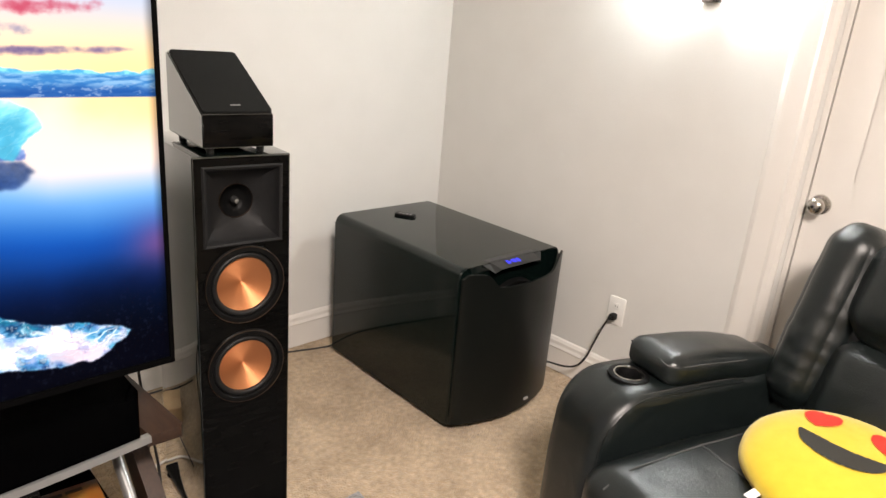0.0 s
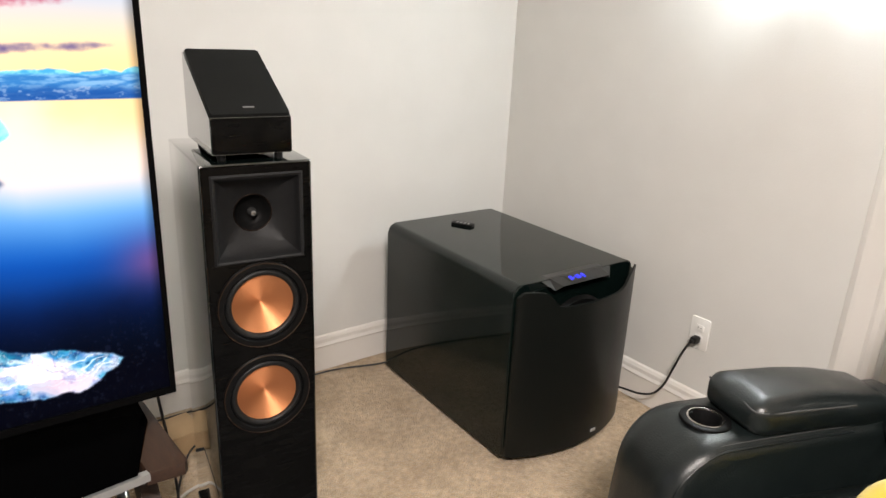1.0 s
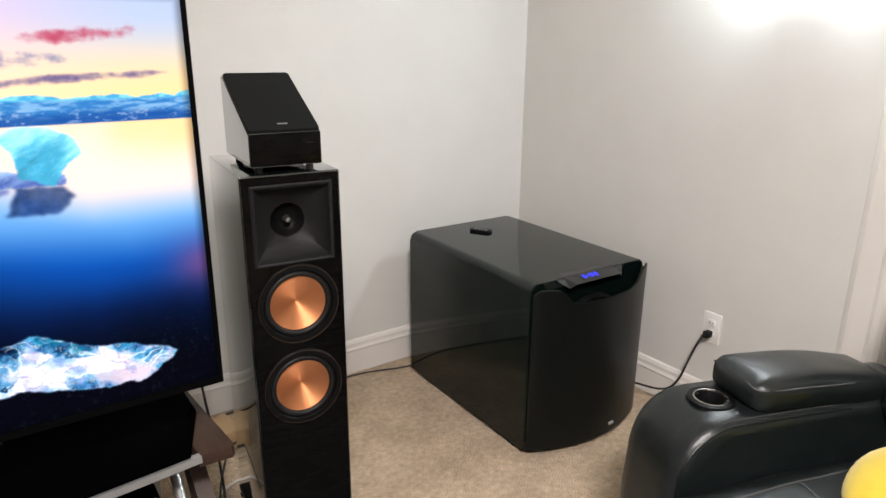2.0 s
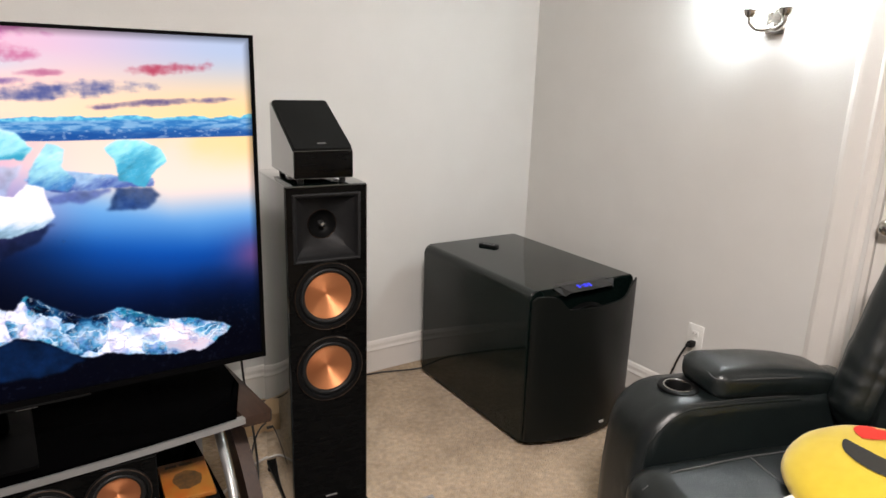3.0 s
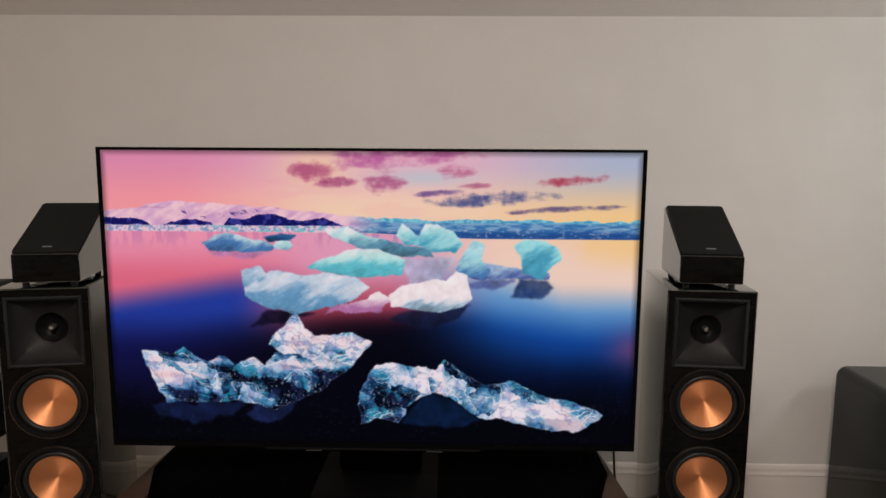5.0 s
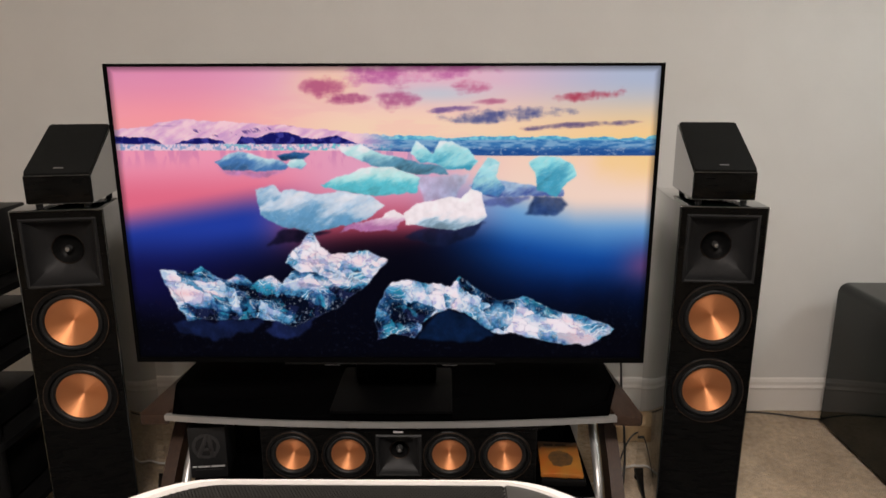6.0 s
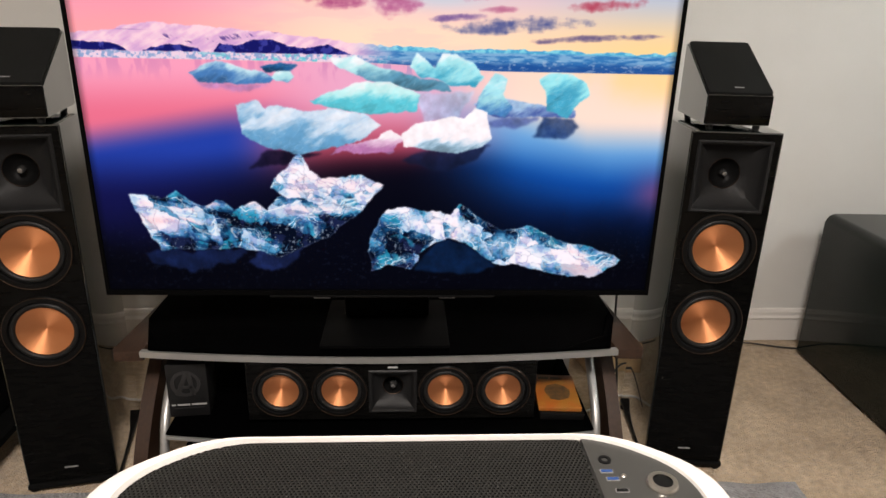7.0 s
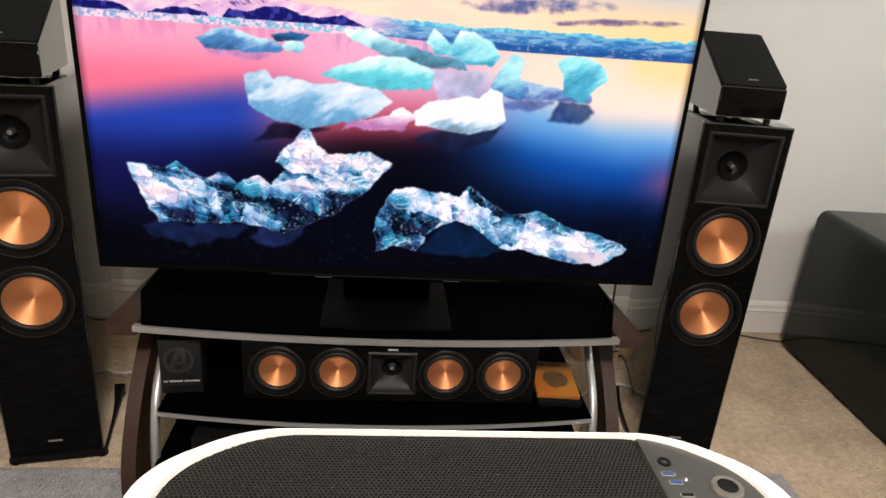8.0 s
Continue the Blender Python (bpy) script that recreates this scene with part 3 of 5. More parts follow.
def sub_grille():
    bm = bmesh.new()
    NX, NZ = 72, 14

    def top(s):
        drop = 0.058 / (1 + math.exp(-(s + 0.60) * 24)) / (1 + math.exp((s - 0.72) * 17))
        return SZ1 - 0.014 - drop - 0.018 * max(0.0, abs(s) - 0.94) / 0.06 * (s < 0)
    grids = []
    for off in (0.0, 0.010):
        g = []
        for i in range(NX + 1):
            s = -1 + 2 * i / NX
            zt = top(s)
            g.append([bm.verts.new((s * (SW / 2 - 0.003), bulge(s) + off, 0.034 + (zt - 0.034) * j / NZ)) for j in range(NZ + 1)])
        grids.append(g)
    for g in grids:
        for i in range(NX):
            for j in range(NZ):
                bm.faces.new((g[i][j], g[i + 1][j], g[i + 1][j + 1], g[i][j + 1]))
    a, b = grids
    for i in range(NX):
        for j in (0, NZ):
            bm.faces.new((a[i][j], a[i + 1][j], b[i + 1][j], b[i][j]))
    for i in (0, NX):
        for j in range(NZ):
            bm.faces.new((a[i][j], a[i][j + 1], b[i][j + 1], b[i][j]))
    return bm


SUB_GRILLE = mat("perforated_black_steel", (0.005, 0.0055, 0.005), 0.30, 0.0, spec=0.16, second=(0.007, 0.0085, 0.0075), grain=500, amount=1.0, bump=0.05, bump_scale=1500)
part("grille", sub_grille(), SUB_GRILLE, sub, "curved perforated black steel grille with a dip")
ctrl = bmesh.new()
sec_rows = [[ctrl.verts.new((-0.008 + k * half, y, SZ1 + z)) for k in (-1, 1)]
            for half, y, z in ((0.126, 0.034, 0.0007), (0.120, 0.008, 0.0012), (0.106, -0.048, -0.012), (0.100, -0.012, -0.030))]
for a, b in zip(sec_rows, sec_rows[1:]):
    ctrl.faces.new((a[0], a[1], b[1], b[0]))
for k, side in ((0, -1), (1, 1)):
    wing = [ctrl.verts.new((-0.008 + side * 0.160, -0.004, SZ1 - 0.003)), ctrl.verts.new((-0.008 + side * 0.126, -0.036, SZ1 - 0.028))]
    ctrl.faces.new((sec_rows[1][k], wing[0], wing[1], sec_rows[2][k]))
    ctrl.faces.new((sec_rows[0][k], sec_rows[1][k], wing[0]))
    ctrl.faces.new((sec_rows[2][k], wing[1], sec_rows[3][k]))
panel = part("control_panel", ctrl, SUB_PANEL, sub, "sloping dark grey control panel", smooth=False)
slope_m = Matrix.Translation((-0.008, -0.020, SZ1 - 0.0046)) @ Matrix.Rotation(math.atan2(0.0132, 0.056), 4, "X")
part("display_glass", prism(rounded(-0.062, 0.056, -0.019, 0.019, 0.004), 0.0, 0.0014), SUB_PANEL, panel, at=slope_m)
x_at = -0.052
for wide, tall in ((0.012, 0.010), (0.008, 0.0018), (0.004, 0.010), (0.010, 0.010), (0.0025, 0.003), (0.010, 0.011)):
    part("display_mark", prism(rounded(x_at, x_at + wide, -tall, tall, 0.001, 2), 0.0015, 0.0021), BLUE_LED, panel, "lit blue mark", at=slope_m)
    x_at += wide + 0.004
part("driver_dome", revolve([(0.17, -0.010), (0.16, -0.026), (0.13, -0.020), (0.06, -0.012), (0.0, -0.034)], 40), SATIN, sub, at=pose(0, 0, 0.40))
part("badge", box(-0.014, 0.010, -0.096, -0.090, 0.062, 0.072, 0.001), BADGE, sub, "small silver badge", at=pose(0.07, 0.003, 0))
for x in (-0.2, 0.2):
    for y in (0.08, 0.68):
        part("foot", revolve([(0.0, 0.0), (0.024, 0.0), (0.026, 0.010), (0.020, 0.023), (0.0, 0.023)], 20, "Z"), RUBBER, sub, at=pose(x, y, 0))

remote = thing("remote_control", pose(2.048, 0.739, SZ1 + 0.0005, 0, 0, 28), "small flat black remote control lying on the subwoofer", "remote")
part("body", prism(rounded(-0.021, 0.021, -0.045, 0.045, 0.008), 0, 0.009, 0.002), SATIN, remote)
for j in range(4):
    part("button", prism(rounded(-0.010, 0.010, -0.028 + j * 0.016, -0.020 + j * 0.016, 0.003, 3), 0.0088, 0.0104), BADGE_DIM, remote)


# ---- television ----
def value_noise(u, v, scale, seed, octaves=5, aspect=1.77):
    """Layered smooth noise on the picture, from 0 to 1."""
    rng = np.random.RandomState(seed)
    total, norm, amp = np.zeros_like(u), 0.0, 1.0
    for _ in range(octaves):
        nx, ny = int(scale * aspect) + 3, int(scale) + 3
        g = rng.rand(ny, nx)
        x, y = np.clip(u, 0, 1) * scale * aspect, np.clip(v, 0, 1) * scale
        i, j = x.astype(int), y.astype(int)
        fx, fy = x - i, y - j
        fx, fy = fx * fx * (3 - 2 * fx), fy * fy * (3 - 2 * fy)
        total += amp * ((g[j, i] * (1 - fx) + g[j, i + 1] * fx) * (1 - fy) + (g[j + 1, i] * (1 - fx) + g[j + 1, i + 1] * fx) * fy)
        norm += amp
        amp *= 0.55
        scale *= 2
    return total / norm


def step(a, b, x):
    t = np.clip((x - a) / (b - a), 0, 1)
    return t * t * (3 - 2 * t)


def glacier_lagoon(u, v):
    """Colours (sRGB, 0 to 255) of a sunset picture: pink sky, snowy hills, ice drifting on dark blue water."""
    def rgb(*c):
        return np.array(c, float)[None, None, :]

    def mix(a, b, f):
        return a * (1 - f[..., None]) + b * f[..., None]

    n1, n2, n3 = value_noise(u, v, 4, 1), value_noise(u, v, 10, 2), value_noise(u, v, 34, 3)
    fine, crisp = value_noise(u, v, 60, 4, 4), value_noise(u, v, 110, 5, 3)
    streak = value_noise(u * 0.22, v, 40, 6, 4)
    # sky
    left = mix(rgb(230, 156, 190) + 0 * u[..., None], rgb(255, 172, 178), step(0.0, 0.20, v))
    mid = mix(rgb(240, 196, 212) + 0 * u[..., None], rgb(255, 224, 200), step(0.02, 0.20, v))
    right = mix(rgb(186, 198, 220) + 0 * u[..., None], rgb(255, 218, 164), step(0.03, 0.23, v))
    img = mix(mix(left, mid, step(0.10, 0.46, u)), right, step(0.60, 0.98, u))
    img = mix(img, rgb(240, 170, 192), step(0.45, 0.7, streak) * 0.14 * step(0.8, 0.5, u))
    img = mix(img, rgb(255, 226, 178), np.exp(-((u - 0.40) / 0.07) ** 2 - ((v - 0.05) / 0.06) ** 2) * 0.6)
    img = mix(img, rgb(196, 214, 226), np.exp(-((u - 0.60) / 0.09) ** 2 - ((v - 0.085) / 0.03) ** 2) * 0.7)
    # clouds: centre, half sizes, colour
    for cu, cv, hu, hv, col in ((0.390, 0.062, 0.036, 0.034, (190, 104, 140)), (0.435, 0.105, 0.038, 0.018, (176, 90, 134)), (0.525, 0.098, 0.034, 0.034, (186, 108, 150)),
                                (0.56, 0.012, 0.13, 0.034, (196, 112, 168)), (0.662, 0.060, 0.032, 0.022, (196, 106, 146)), (0.630, 0.135, 0.040, 0.010, (118, 92, 150)),
                                (0.735, 0.150, 0.100, 0.022, (82, 92, 146)), (0.86, 0.186, 0.090, 0.010, (104, 92, 134)), (0.885, 0.092, 0.062, 0.020, (180, 78, 100)),
                                (0.70, 0.110, 0.030, 0.010, (190, 120, 150))):
        d = ((u - cu) / hu) ** 2 + ((v - cv + 0.10 * (u - cu)) / hv) ** 2 + (n3 - 0.5) * 2.0 + (streak - 0.5) * 2.4 + (n2 - 0.5) * 2.4
        img = mix(img, rgb(*col), step(1.5, -0.5, d) * 0.92)
    # hills: lilac snow with dark streaks on one side, low blue land on the other
    ridge = 0.216 - 0.046 * np.exp(-((u - 0.14) / 0.12) ** 2) - 0.026 * np.exp(-((u - 0.31) / 0.10) ** 2) - 0.022 * (n2 - 0.5) - 0.014 * (n3 - 0.5) + 0.006 * step(0.44, 0.52, u)
    horizon = 0.268 + 0.018 * step(0.45, 0.72, u)
    hill = step(ridge - 0.001, ridge + 0.003, v) * step(horizon + 0.002, horizon - 0.002, v)
    slant = value_noise(np.clip(u + 0.9 * v, 0, 1), np.clip(v * 0.6, 0, 1), 46, 8, 4)
    snow = mix(rgb(214, 172, 212) + 0 * u[..., None], rgb(252, 216, 226), step(0.25, 0.72, 0.5 * slant + 0.5 * n3))
    snow = mix(snow, rgb(82, 62, 132), step(0.58, 0.70, value_noise(np.clip(u - 0.7 * v, 0, 1), v, 64, 9, 4)) * step(0.012, 0.0, np.abs(v - 0.20 + 0.3 * np.abs(u - 0.20) - 0.02)) * 0.8)
    foot = np.interp(u, [0, 0.05, 0.08, 0.09, 0.106, 0.13, 0.17, 0.20, 0.205, 0.224, 0.236, 0.262, 0.285, 0.322, 0.345, 0.375, 0.41, 0.455, 0.47],
                     [0.222, 0.221, 0.234, 0.25, 0.25, 0.231, 0.225, 0.236, 0.25, 0.25, 0.221, 0.228, 0.213, 0.207, 0.222, 0.230, 0.220, 0.246, 0.25])
    foot = foot + 0.012 * (n3 - 0.5) + 0.008 * (fine - 0.5)
    rock = step(foot - 0.001, foot + 0.003, v) * step(0.249, 0.245, v) * (u < 0.47)
    snow = mix(snow, mix(rgb(28, 30, 104) + 0 * u[..., None], rgb(66, 68, 150), step(0.48, 0.62, fine)), rock)
    floes = mix(rgb(240, 214, 230) + 0 * u[..., None], rgb(150, 170, 206), step(0.40, 0.66, value_noise(u, v, 120, 14, 3)))
    floes = mix(floes, rgb(110, 206, 214), step(0.56, 0.70, value_noise(u, v, 64, 15, 3)) * step(0.1, 0.3, u) * 0.8)
    snow = mix(snow, floes, step(0.244, 0.249, v + 0.010 * (fine - 0.5)))
    band = value_noise(u * 0.35, v, 90, 10, 4)
    far = mix(rgb(140, 212, 228) + 0 * u[..., None], rgb(86, 170, 208), step(0.36, 0.66, value_noise(u * 0.6, v, 110, 16, 4)))
    far = mix(far, mix(rgb(136, 178, 212) + 0 * u[..., None], rgb(66, 128, 184), step(0.34, 0.66, value_noise(u * 0.2, v, 140, 19, 4))), step(0.228, 0.238, v + 0.008 * (n2 - 0.5)))
    far = mix(far, rgb(34, 80, 146), step(0.250, 0.274, v + 0.014 * (band - 0.5)) * 0.8)
    far = mix(far, rgb(214, 214, 226), step(0.60, 0.74, value_noise(u * 0.5, v, 150, 17, 3)) * step(0.246, 0.262, v) * 0.4)
    img = mix(img, mix(snow, far, step(0.44, 0.54, u)), hill)
    # water
    wl = mix(rgb(246, 168, 194) + 0 * u[..., None], rgb(232, 124, 150), step(0.28, 0.44, v))
    wl = mix(wl, rgb(44, 72, 166), step(0.42, 0.54, v + 0.30 * (u - 0.10)) * step(0.42, 0.22, u))
    wl = mix(wl, rgb(22, 24, 78), step(0.52, 0.70, v))
    wm = mix(rgb(236, 176, 204) + 0 * u[..., None], rgb(186, 86, 110), step(0.36, 0.54, v))
    wm = mix(wm, rgb(120, 50, 66), step(0.52, 0.60, v))
    wm = mix(wm, rgb(18, 14, 34), step(0.55, 0.68, v + 0.25 * (u - 0.36)))
    wr = mix(mix(rgb(252, 222, 206) + 0 * u[..., None], rgb(255, 218, 166), step(0.80, 0.98, u + 0.25 * (n1 - 0.5))), rgb(250, 226, 212), step(0.30, 0.42, v - 0.10 * (u - 0.9)))
    wr = mix(wr, rgb(120, 172, 220), step(0.42, 0.55, v + 0.5 * np.clip(0.86 - u, 0, 1)))
    wr = mix(wr, rgb(20, 84, 164), step(0.50, 0.66, v + 0.25 * np.clip(0.9 - u, 0, 1)))
    wr = mix(wr, rgb(8, 32, 80), step(0.60, 0.80, v))
    wr = mix(wr, rgb(170, 84, 120), np.exp(-((u - 1.0) / 0.05) ** 2 - ((v - 0.66) / 0.07) ** 2) * 0.55)
    water = mix(mix(wl, wm, step(0.24, 0.46, u)), wr, step(0.52, 0.76, u))
    water = mix(water, rgb(3, 4, 14), step(0.66, 0.94, v + 0.10 * (n1 - 0.5)))
    water = mix(water, rgb(4, 6, 20), step(0.30, 0.06, np.sqrt(((u - 0.46) / 1.5) ** 2 + (v - 0.76) ** 2)) * 0.85)
    img = mix(img, water, step(horizon - 0.002, horizon + 0.003, v))
    # dim upside-down streaks of the hills on the still water
    veil = step(0.46, 0.62, value_noise(u, v * 0.30, 60, 18, 3)) * step(horizon + 0.075, horizon + 0.004, v) * step(horizon - 0.004, horizon + 0.004, v)
    img = mix(img, mix(rgb(190, 128, 178) + 0 * u[..., None], rgb(96, 130, 182), step(0.42, 0.60, u)), veil * 0.40 * step(0.72, 0.50, u))
    # specks on the dark stones at the bottom
    img = mix(img, rgb(90, 110, 150), step(0.66, 0.76, crisp) * step(0.72, 0.88, v) * 0.12)

    def inside(poly, rough, seed):
        rough = rough * 0.55
        w1, w2 = value_noise(u, v, 22, seed, 4), value_noise(u, v, 22, seed + 50, 4)
        x, y = u + rough * (w1 - 0.5), v + rough * 1.7 * (w2 - 0.5)
        hit = np.zeros(u.shape, bool)
        for (ax, ay), (bx, by) in zip(poly, poly[1:] + poly[:1]):
            cross = (ay > y) != (by > y)
            hit ^= cross & (x < (bx - ax) * (y - ay) / ((by - ay) if by != ay else 1e-9) + ax)
        m = hit.astype(float)
        for _ in range(3):
            q = np.pad(m, 1, mode="edge")
            m = (q[:-2, 1:-1] + q[2:, 1:-1] + q[1:-1, :-2] + q[1:-1, 2:] + 2 * m) / 6
        return m

    def soften(m, times):
        for _ in range(times):
            q = np.pad(m, 1, mode="edge")
            m = (q[:-2, 1:-1] + q[2:, 1:-1] + q[1:-1, :-2] + q[1:-1, 2:] + m) / 5
        return m

    def facets(poly, count, seed, warp=0.02, slope=0.0):
        """Splits the shape's box into crooked cells: a random tone for each, and how near a cell's edge lies."""
        rng = np.random.RandomState(seed + 300)
        us, vs = [p[0] for p in poly], [p[1] for p in poly]
        rows = slice(max(0, int((min(vs) - 0.03) * u.shape[0])), int((max(vs) + 0.03) * u.shape[0]) + 1)
        cols = slice(max(0, int((min(us) - 0.03) * u.shape[1])), int((max(us) + 0.03) * u.shape[1]) + 1)
        pu = (u + warp * (n2 - 0.5) + 0.6 * warp * (n3 - 0.5))[rows, cols]
        pv = (v + warp * (value_noise(u, v, 12, seed + 301) - 0.5) + 0.6 * warp * (fine - 0.5))[rows, cols]
        first, second, tone_box = np.full(pu.shape, 9.0), np.full(pu.shape, 9.0), np.zeros(pu.shape)
        for _ in range(count):
            cu, cv, t = rng.uniform(min(us), max(us)), rng.uniform(min(vs), max(vs)), rng.rand()
            d = np.hypot((pu - cu) * 1.77 + slope * (pv - cv), (pv - cv) * 1.25)
            near = d < first
            second = np.where(near, first, np.minimum(second, d))
            tone_box = np.where(near, t, tone_box)
            first = np.where(near, d, first)
        tone, edge = np.zeros_like(u), np.ones_like(u)
        tone[rows, cols], edge[rows, cols] = tone_box, second - first
        return tone, edge

    def berg(poly, lit, shade, seed, rough=0.02, split=0.5, contrast=0.16):
        nonlocal img
        ys = [p[1] for p in poly]
        h = (v - min(ys)) / (max(ys) - min(ys))
        tone = soften(facets(poly, 7, seed, 0.05, 0.5)[0], 14)
        tex = value_noise(np.clip(u * 0.7 + 0.5 * v, 0, 1), np.clip(v * 0.8, 0, 1), 16, seed + 7, 5)
        level = h * 0.58 + tone * 0.26 + tex * 0.85 - 0.36
        col = mix(rgb(*lit) + 0 * u[..., None], rgb(*shade), step(split - contrast, split + contrast, level))
        col = mix(col, rgb(255, 250, 252), step(0.36, 0.10, level) * 0.85)
        col = mix(col, np.array(shade)[None, None, :] * 0.58, step(0.70, 0.98, level) * 0.75)
        vein = 1 - np.abs(2 * value_noise(np.clip(u + 0.4 * v, 0, 1), np.clip(v, 0, 1), 40, seed + 11, 3) - 1)
        col = mix(col, rgb(255, 252, 252), step(0.92, 0.98, vein) * 0.10)
        col = col * (0.94 + 0.12 * fine)[..., None]
        img = mix(img, col, inside(poly, rough, seed))

    def dim(poly, col, seed, amount=0.85, rough=0.03):
        nonlocal img
        wave = 0.72 + 0.75 * value_noise(u, v, 30, seed + 90, 4)
        img = mix(img, rgb(*col) * wave[..., None], soften(inside(poly, rough, seed), 6) * amount * (0.70 + 0.45 * n3))

    dim([(0.266, 0.592), (0.3, 0.534), (0.354, 0.539), (0.391, 0.543), (0.331, 0.582)], (12, 12, 30), 11)
    dim([(0.535, 0.566), (0.579, 0.528), (0.688, 0.513), (0.654, 0.57), (0.589, 0.597)], (22, 30, 56), 12)
    dim([(0.76, 0.476), (0.78, 0.418), (0.833, 0.42), (0.84, 0.447), (0.819, 0.491)], (30, 54, 102), 13)
    dim([(0.674, 0.437), (0.727, 0.42), (0.775, 0.428), (0.728, 0.461)], (70, 80, 132), 14, 0.7)
    dim([(0.553, 0.351), (0.658, 0.343), (0.634, 0.432), (0.575, 0.443)], (158, 186, 210), 15, 0.55)
    dim([(0.186, 0.331), (0.312, 0.331), (0.274, 0.351), (0.222, 0.351)], (150, 120, 170), 16, 0.6)
    berg([(0.181, 0.304), (0.203, 0.289), (0.23, 0.272), (0.261, 0.287), (0.292, 0.293), (0.319, 0.312), (0.312, 0.331), (0.275, 0.337), (0.243, 0.331), (0.196, 0.328)], (196, 226, 236), (84, 132, 184), 21)
    berg([(0.317, 0.314), (0.334, 0.281), (0.356, 0.314), (0.343, 0.331), (0.327, 0.329)], (186, 228, 234), (70, 130, 176), 22)
    berg([(0.297, 0.285), (0.329, 0.268), (0.36, 0.277), (0.349, 0.295), (0.307, 0.299)], (96, 170, 196), (46, 100, 150), 23)
    berg([(0.413, 0.258), (0.455, 0.249), (0.485, 0.276), (0.538, 0.301), (0.611, 0.326), (0.617, 0.347), (0.558, 0.347), (0.506, 0.329), (0.454, 0.299), (0.423, 0.279)], (190, 234, 238), (104, 158, 184), 24)
    berg([(0.546, 0.281), (0.559, 0.231), (0.575, 0.254), (0.59, 0.277), (0.6, 0.233), (0.623, 0.237), (0.653, 0.262), (0.676, 0.303), (0.659, 0.333), (0.621, 0.329), (0.595, 0.314), (0.564, 0.304)], (176, 232, 238), (70, 164, 192), 25)
    berg([(0.658, 0.385), (0.716, 0.366), (0.769, 0.382), (0.835, 0.397), (0.835, 0.42), (0.77, 0.42), (0.706, 0.426)], (168, 196, 224), (84, 104, 166), 32)
    berg([(0.658, 0.401), (0.674, 0.331), (0.694, 0.291), (0.712, 0.303), (0.706, 0.351), (0.724, 0.389), (0.712, 0.42), (0.674, 0.41)], (176, 228, 236), (84, 136, 188), 26)
    berg([(0.77, 0.303), (0.783, 0.287), (0.82, 0.287), (0.847, 0.312), (0.857, 0.351), (0.832, 0.387), (0.818, 0.42), (0.785, 0.401), (0.781, 0.351)], (166, 232, 238), (84, 172, 200), 27)
    berg([(0.379, 0.382), (0.411, 0.36), (0.453, 0.329), (0.516, 0.32), (0.564, 0.36), (0.559, 0.41), (0.505, 0.42), (0.452, 0.414), (0.41, 0.401)], (200, 240, 240), (104, 200, 214), 28)
    berg([(0.254, 0.399), (0.284, 0.383), (0.304, 0.408), (0.326, 0.391), (0.368, 0.408), (0.431, 0.399), (0.473, 0.418), (0.497, 0.457), (0.461, 0.497), (0.407, 0.53), (0.343, 0.545), (0.301, 0.526), (0.259, 0.487), (0.255, 0.437)], (206, 222, 238), (112, 164, 200), 29, 0.03, 0.5)
    berg([(0.407, 0.536), (0.451, 0.505), (0.515, 0.474), (0.538, 0.495), (0.514, 0.536), (0.45, 0.541)], (226, 190, 216), (186, 128, 176), 30, 0.03)
    berg([(0.531, 0.478), (0.558, 0.447), (0.621, 0.422), (0.642, 0.428), (0.658, 0.397), (0.681, 0.408), (0.69, 0.486), (0.67, 0.516), (0.632, 0.536), (0.579, 0.526), (0.536, 0.516)], (252, 244, 248), (176, 210, 232), 31, 0.015, 0.72)

    def crystal(poly, seed, line, zones, dark=0.0):
        """Clear ice in the foreground: streaks that follow its spine, bright veins, dark hollows, tinted zones."""
        nonlocal img
        m = inside(poly, 0.026, seed)
        rise = v - np.interp(u, [q[0] for q in line], [q[1] for q in line])
        wa, wb = value_noise(u, v, 11, seed + 8, 4) - 0.5, value_noise(u, v, 11, seed + 9, 4) - 0.5
        along, across = np.clip(u + 0.05 * wa, 0, 1), np.clip(0.5 + 1.1 * rise + 0.12 * wb, 0, 1)
        flow = value_noise(along * 0.42, across, 15, seed + 2, 4)
        strand = 1 - np.abs(2 * value_noise(along * 0.40, across, 20, seed + 3, 3) - 1)
        hair = 1 - np.abs(2 * value_noise(u + 0.03 * wb, v + 0.05 * wa, 30, seed + 4, 3) - 1)
        b = value_noise(u, v, 26, seed + 5, 5)
        speck = value_noise(u, v, 120, seed + 6, 2)
        tone, edge = facets(poly, 70, seed, 0.028, -0.7)
        tone = soften(tone, 1)
        level = 0.25 + 0.90 * (flow - 0.5) + 0.70 * (b - 0.5) + 0.55 * (tone - 0.5) - 1.1 * rise - dark
        blush = np.zeros_like(u)
        for zu, zv, hu, hv, lift, pink in zones:
            z = np.exp(-((u - zu) / hu) ** 2 - ((v - zv) / hv) ** 2)
            level = level + lift * z
            blush = np.maximum(blush, pink * z)
        col = mix(rgb(6, 14, 34) + 0 * u[..., None], rgb(24, 70, 108), step(0.00, 0.18, level))
        col = mix(col, rgb(84, 150, 190), step(0.16, 0.34, level))
        col = mix(col, rgb(184, 208, 232), step(0.32, 0.52, level))
        col = mix(col, rgb(250, 244, 252), step(0.50, 0.76, level))
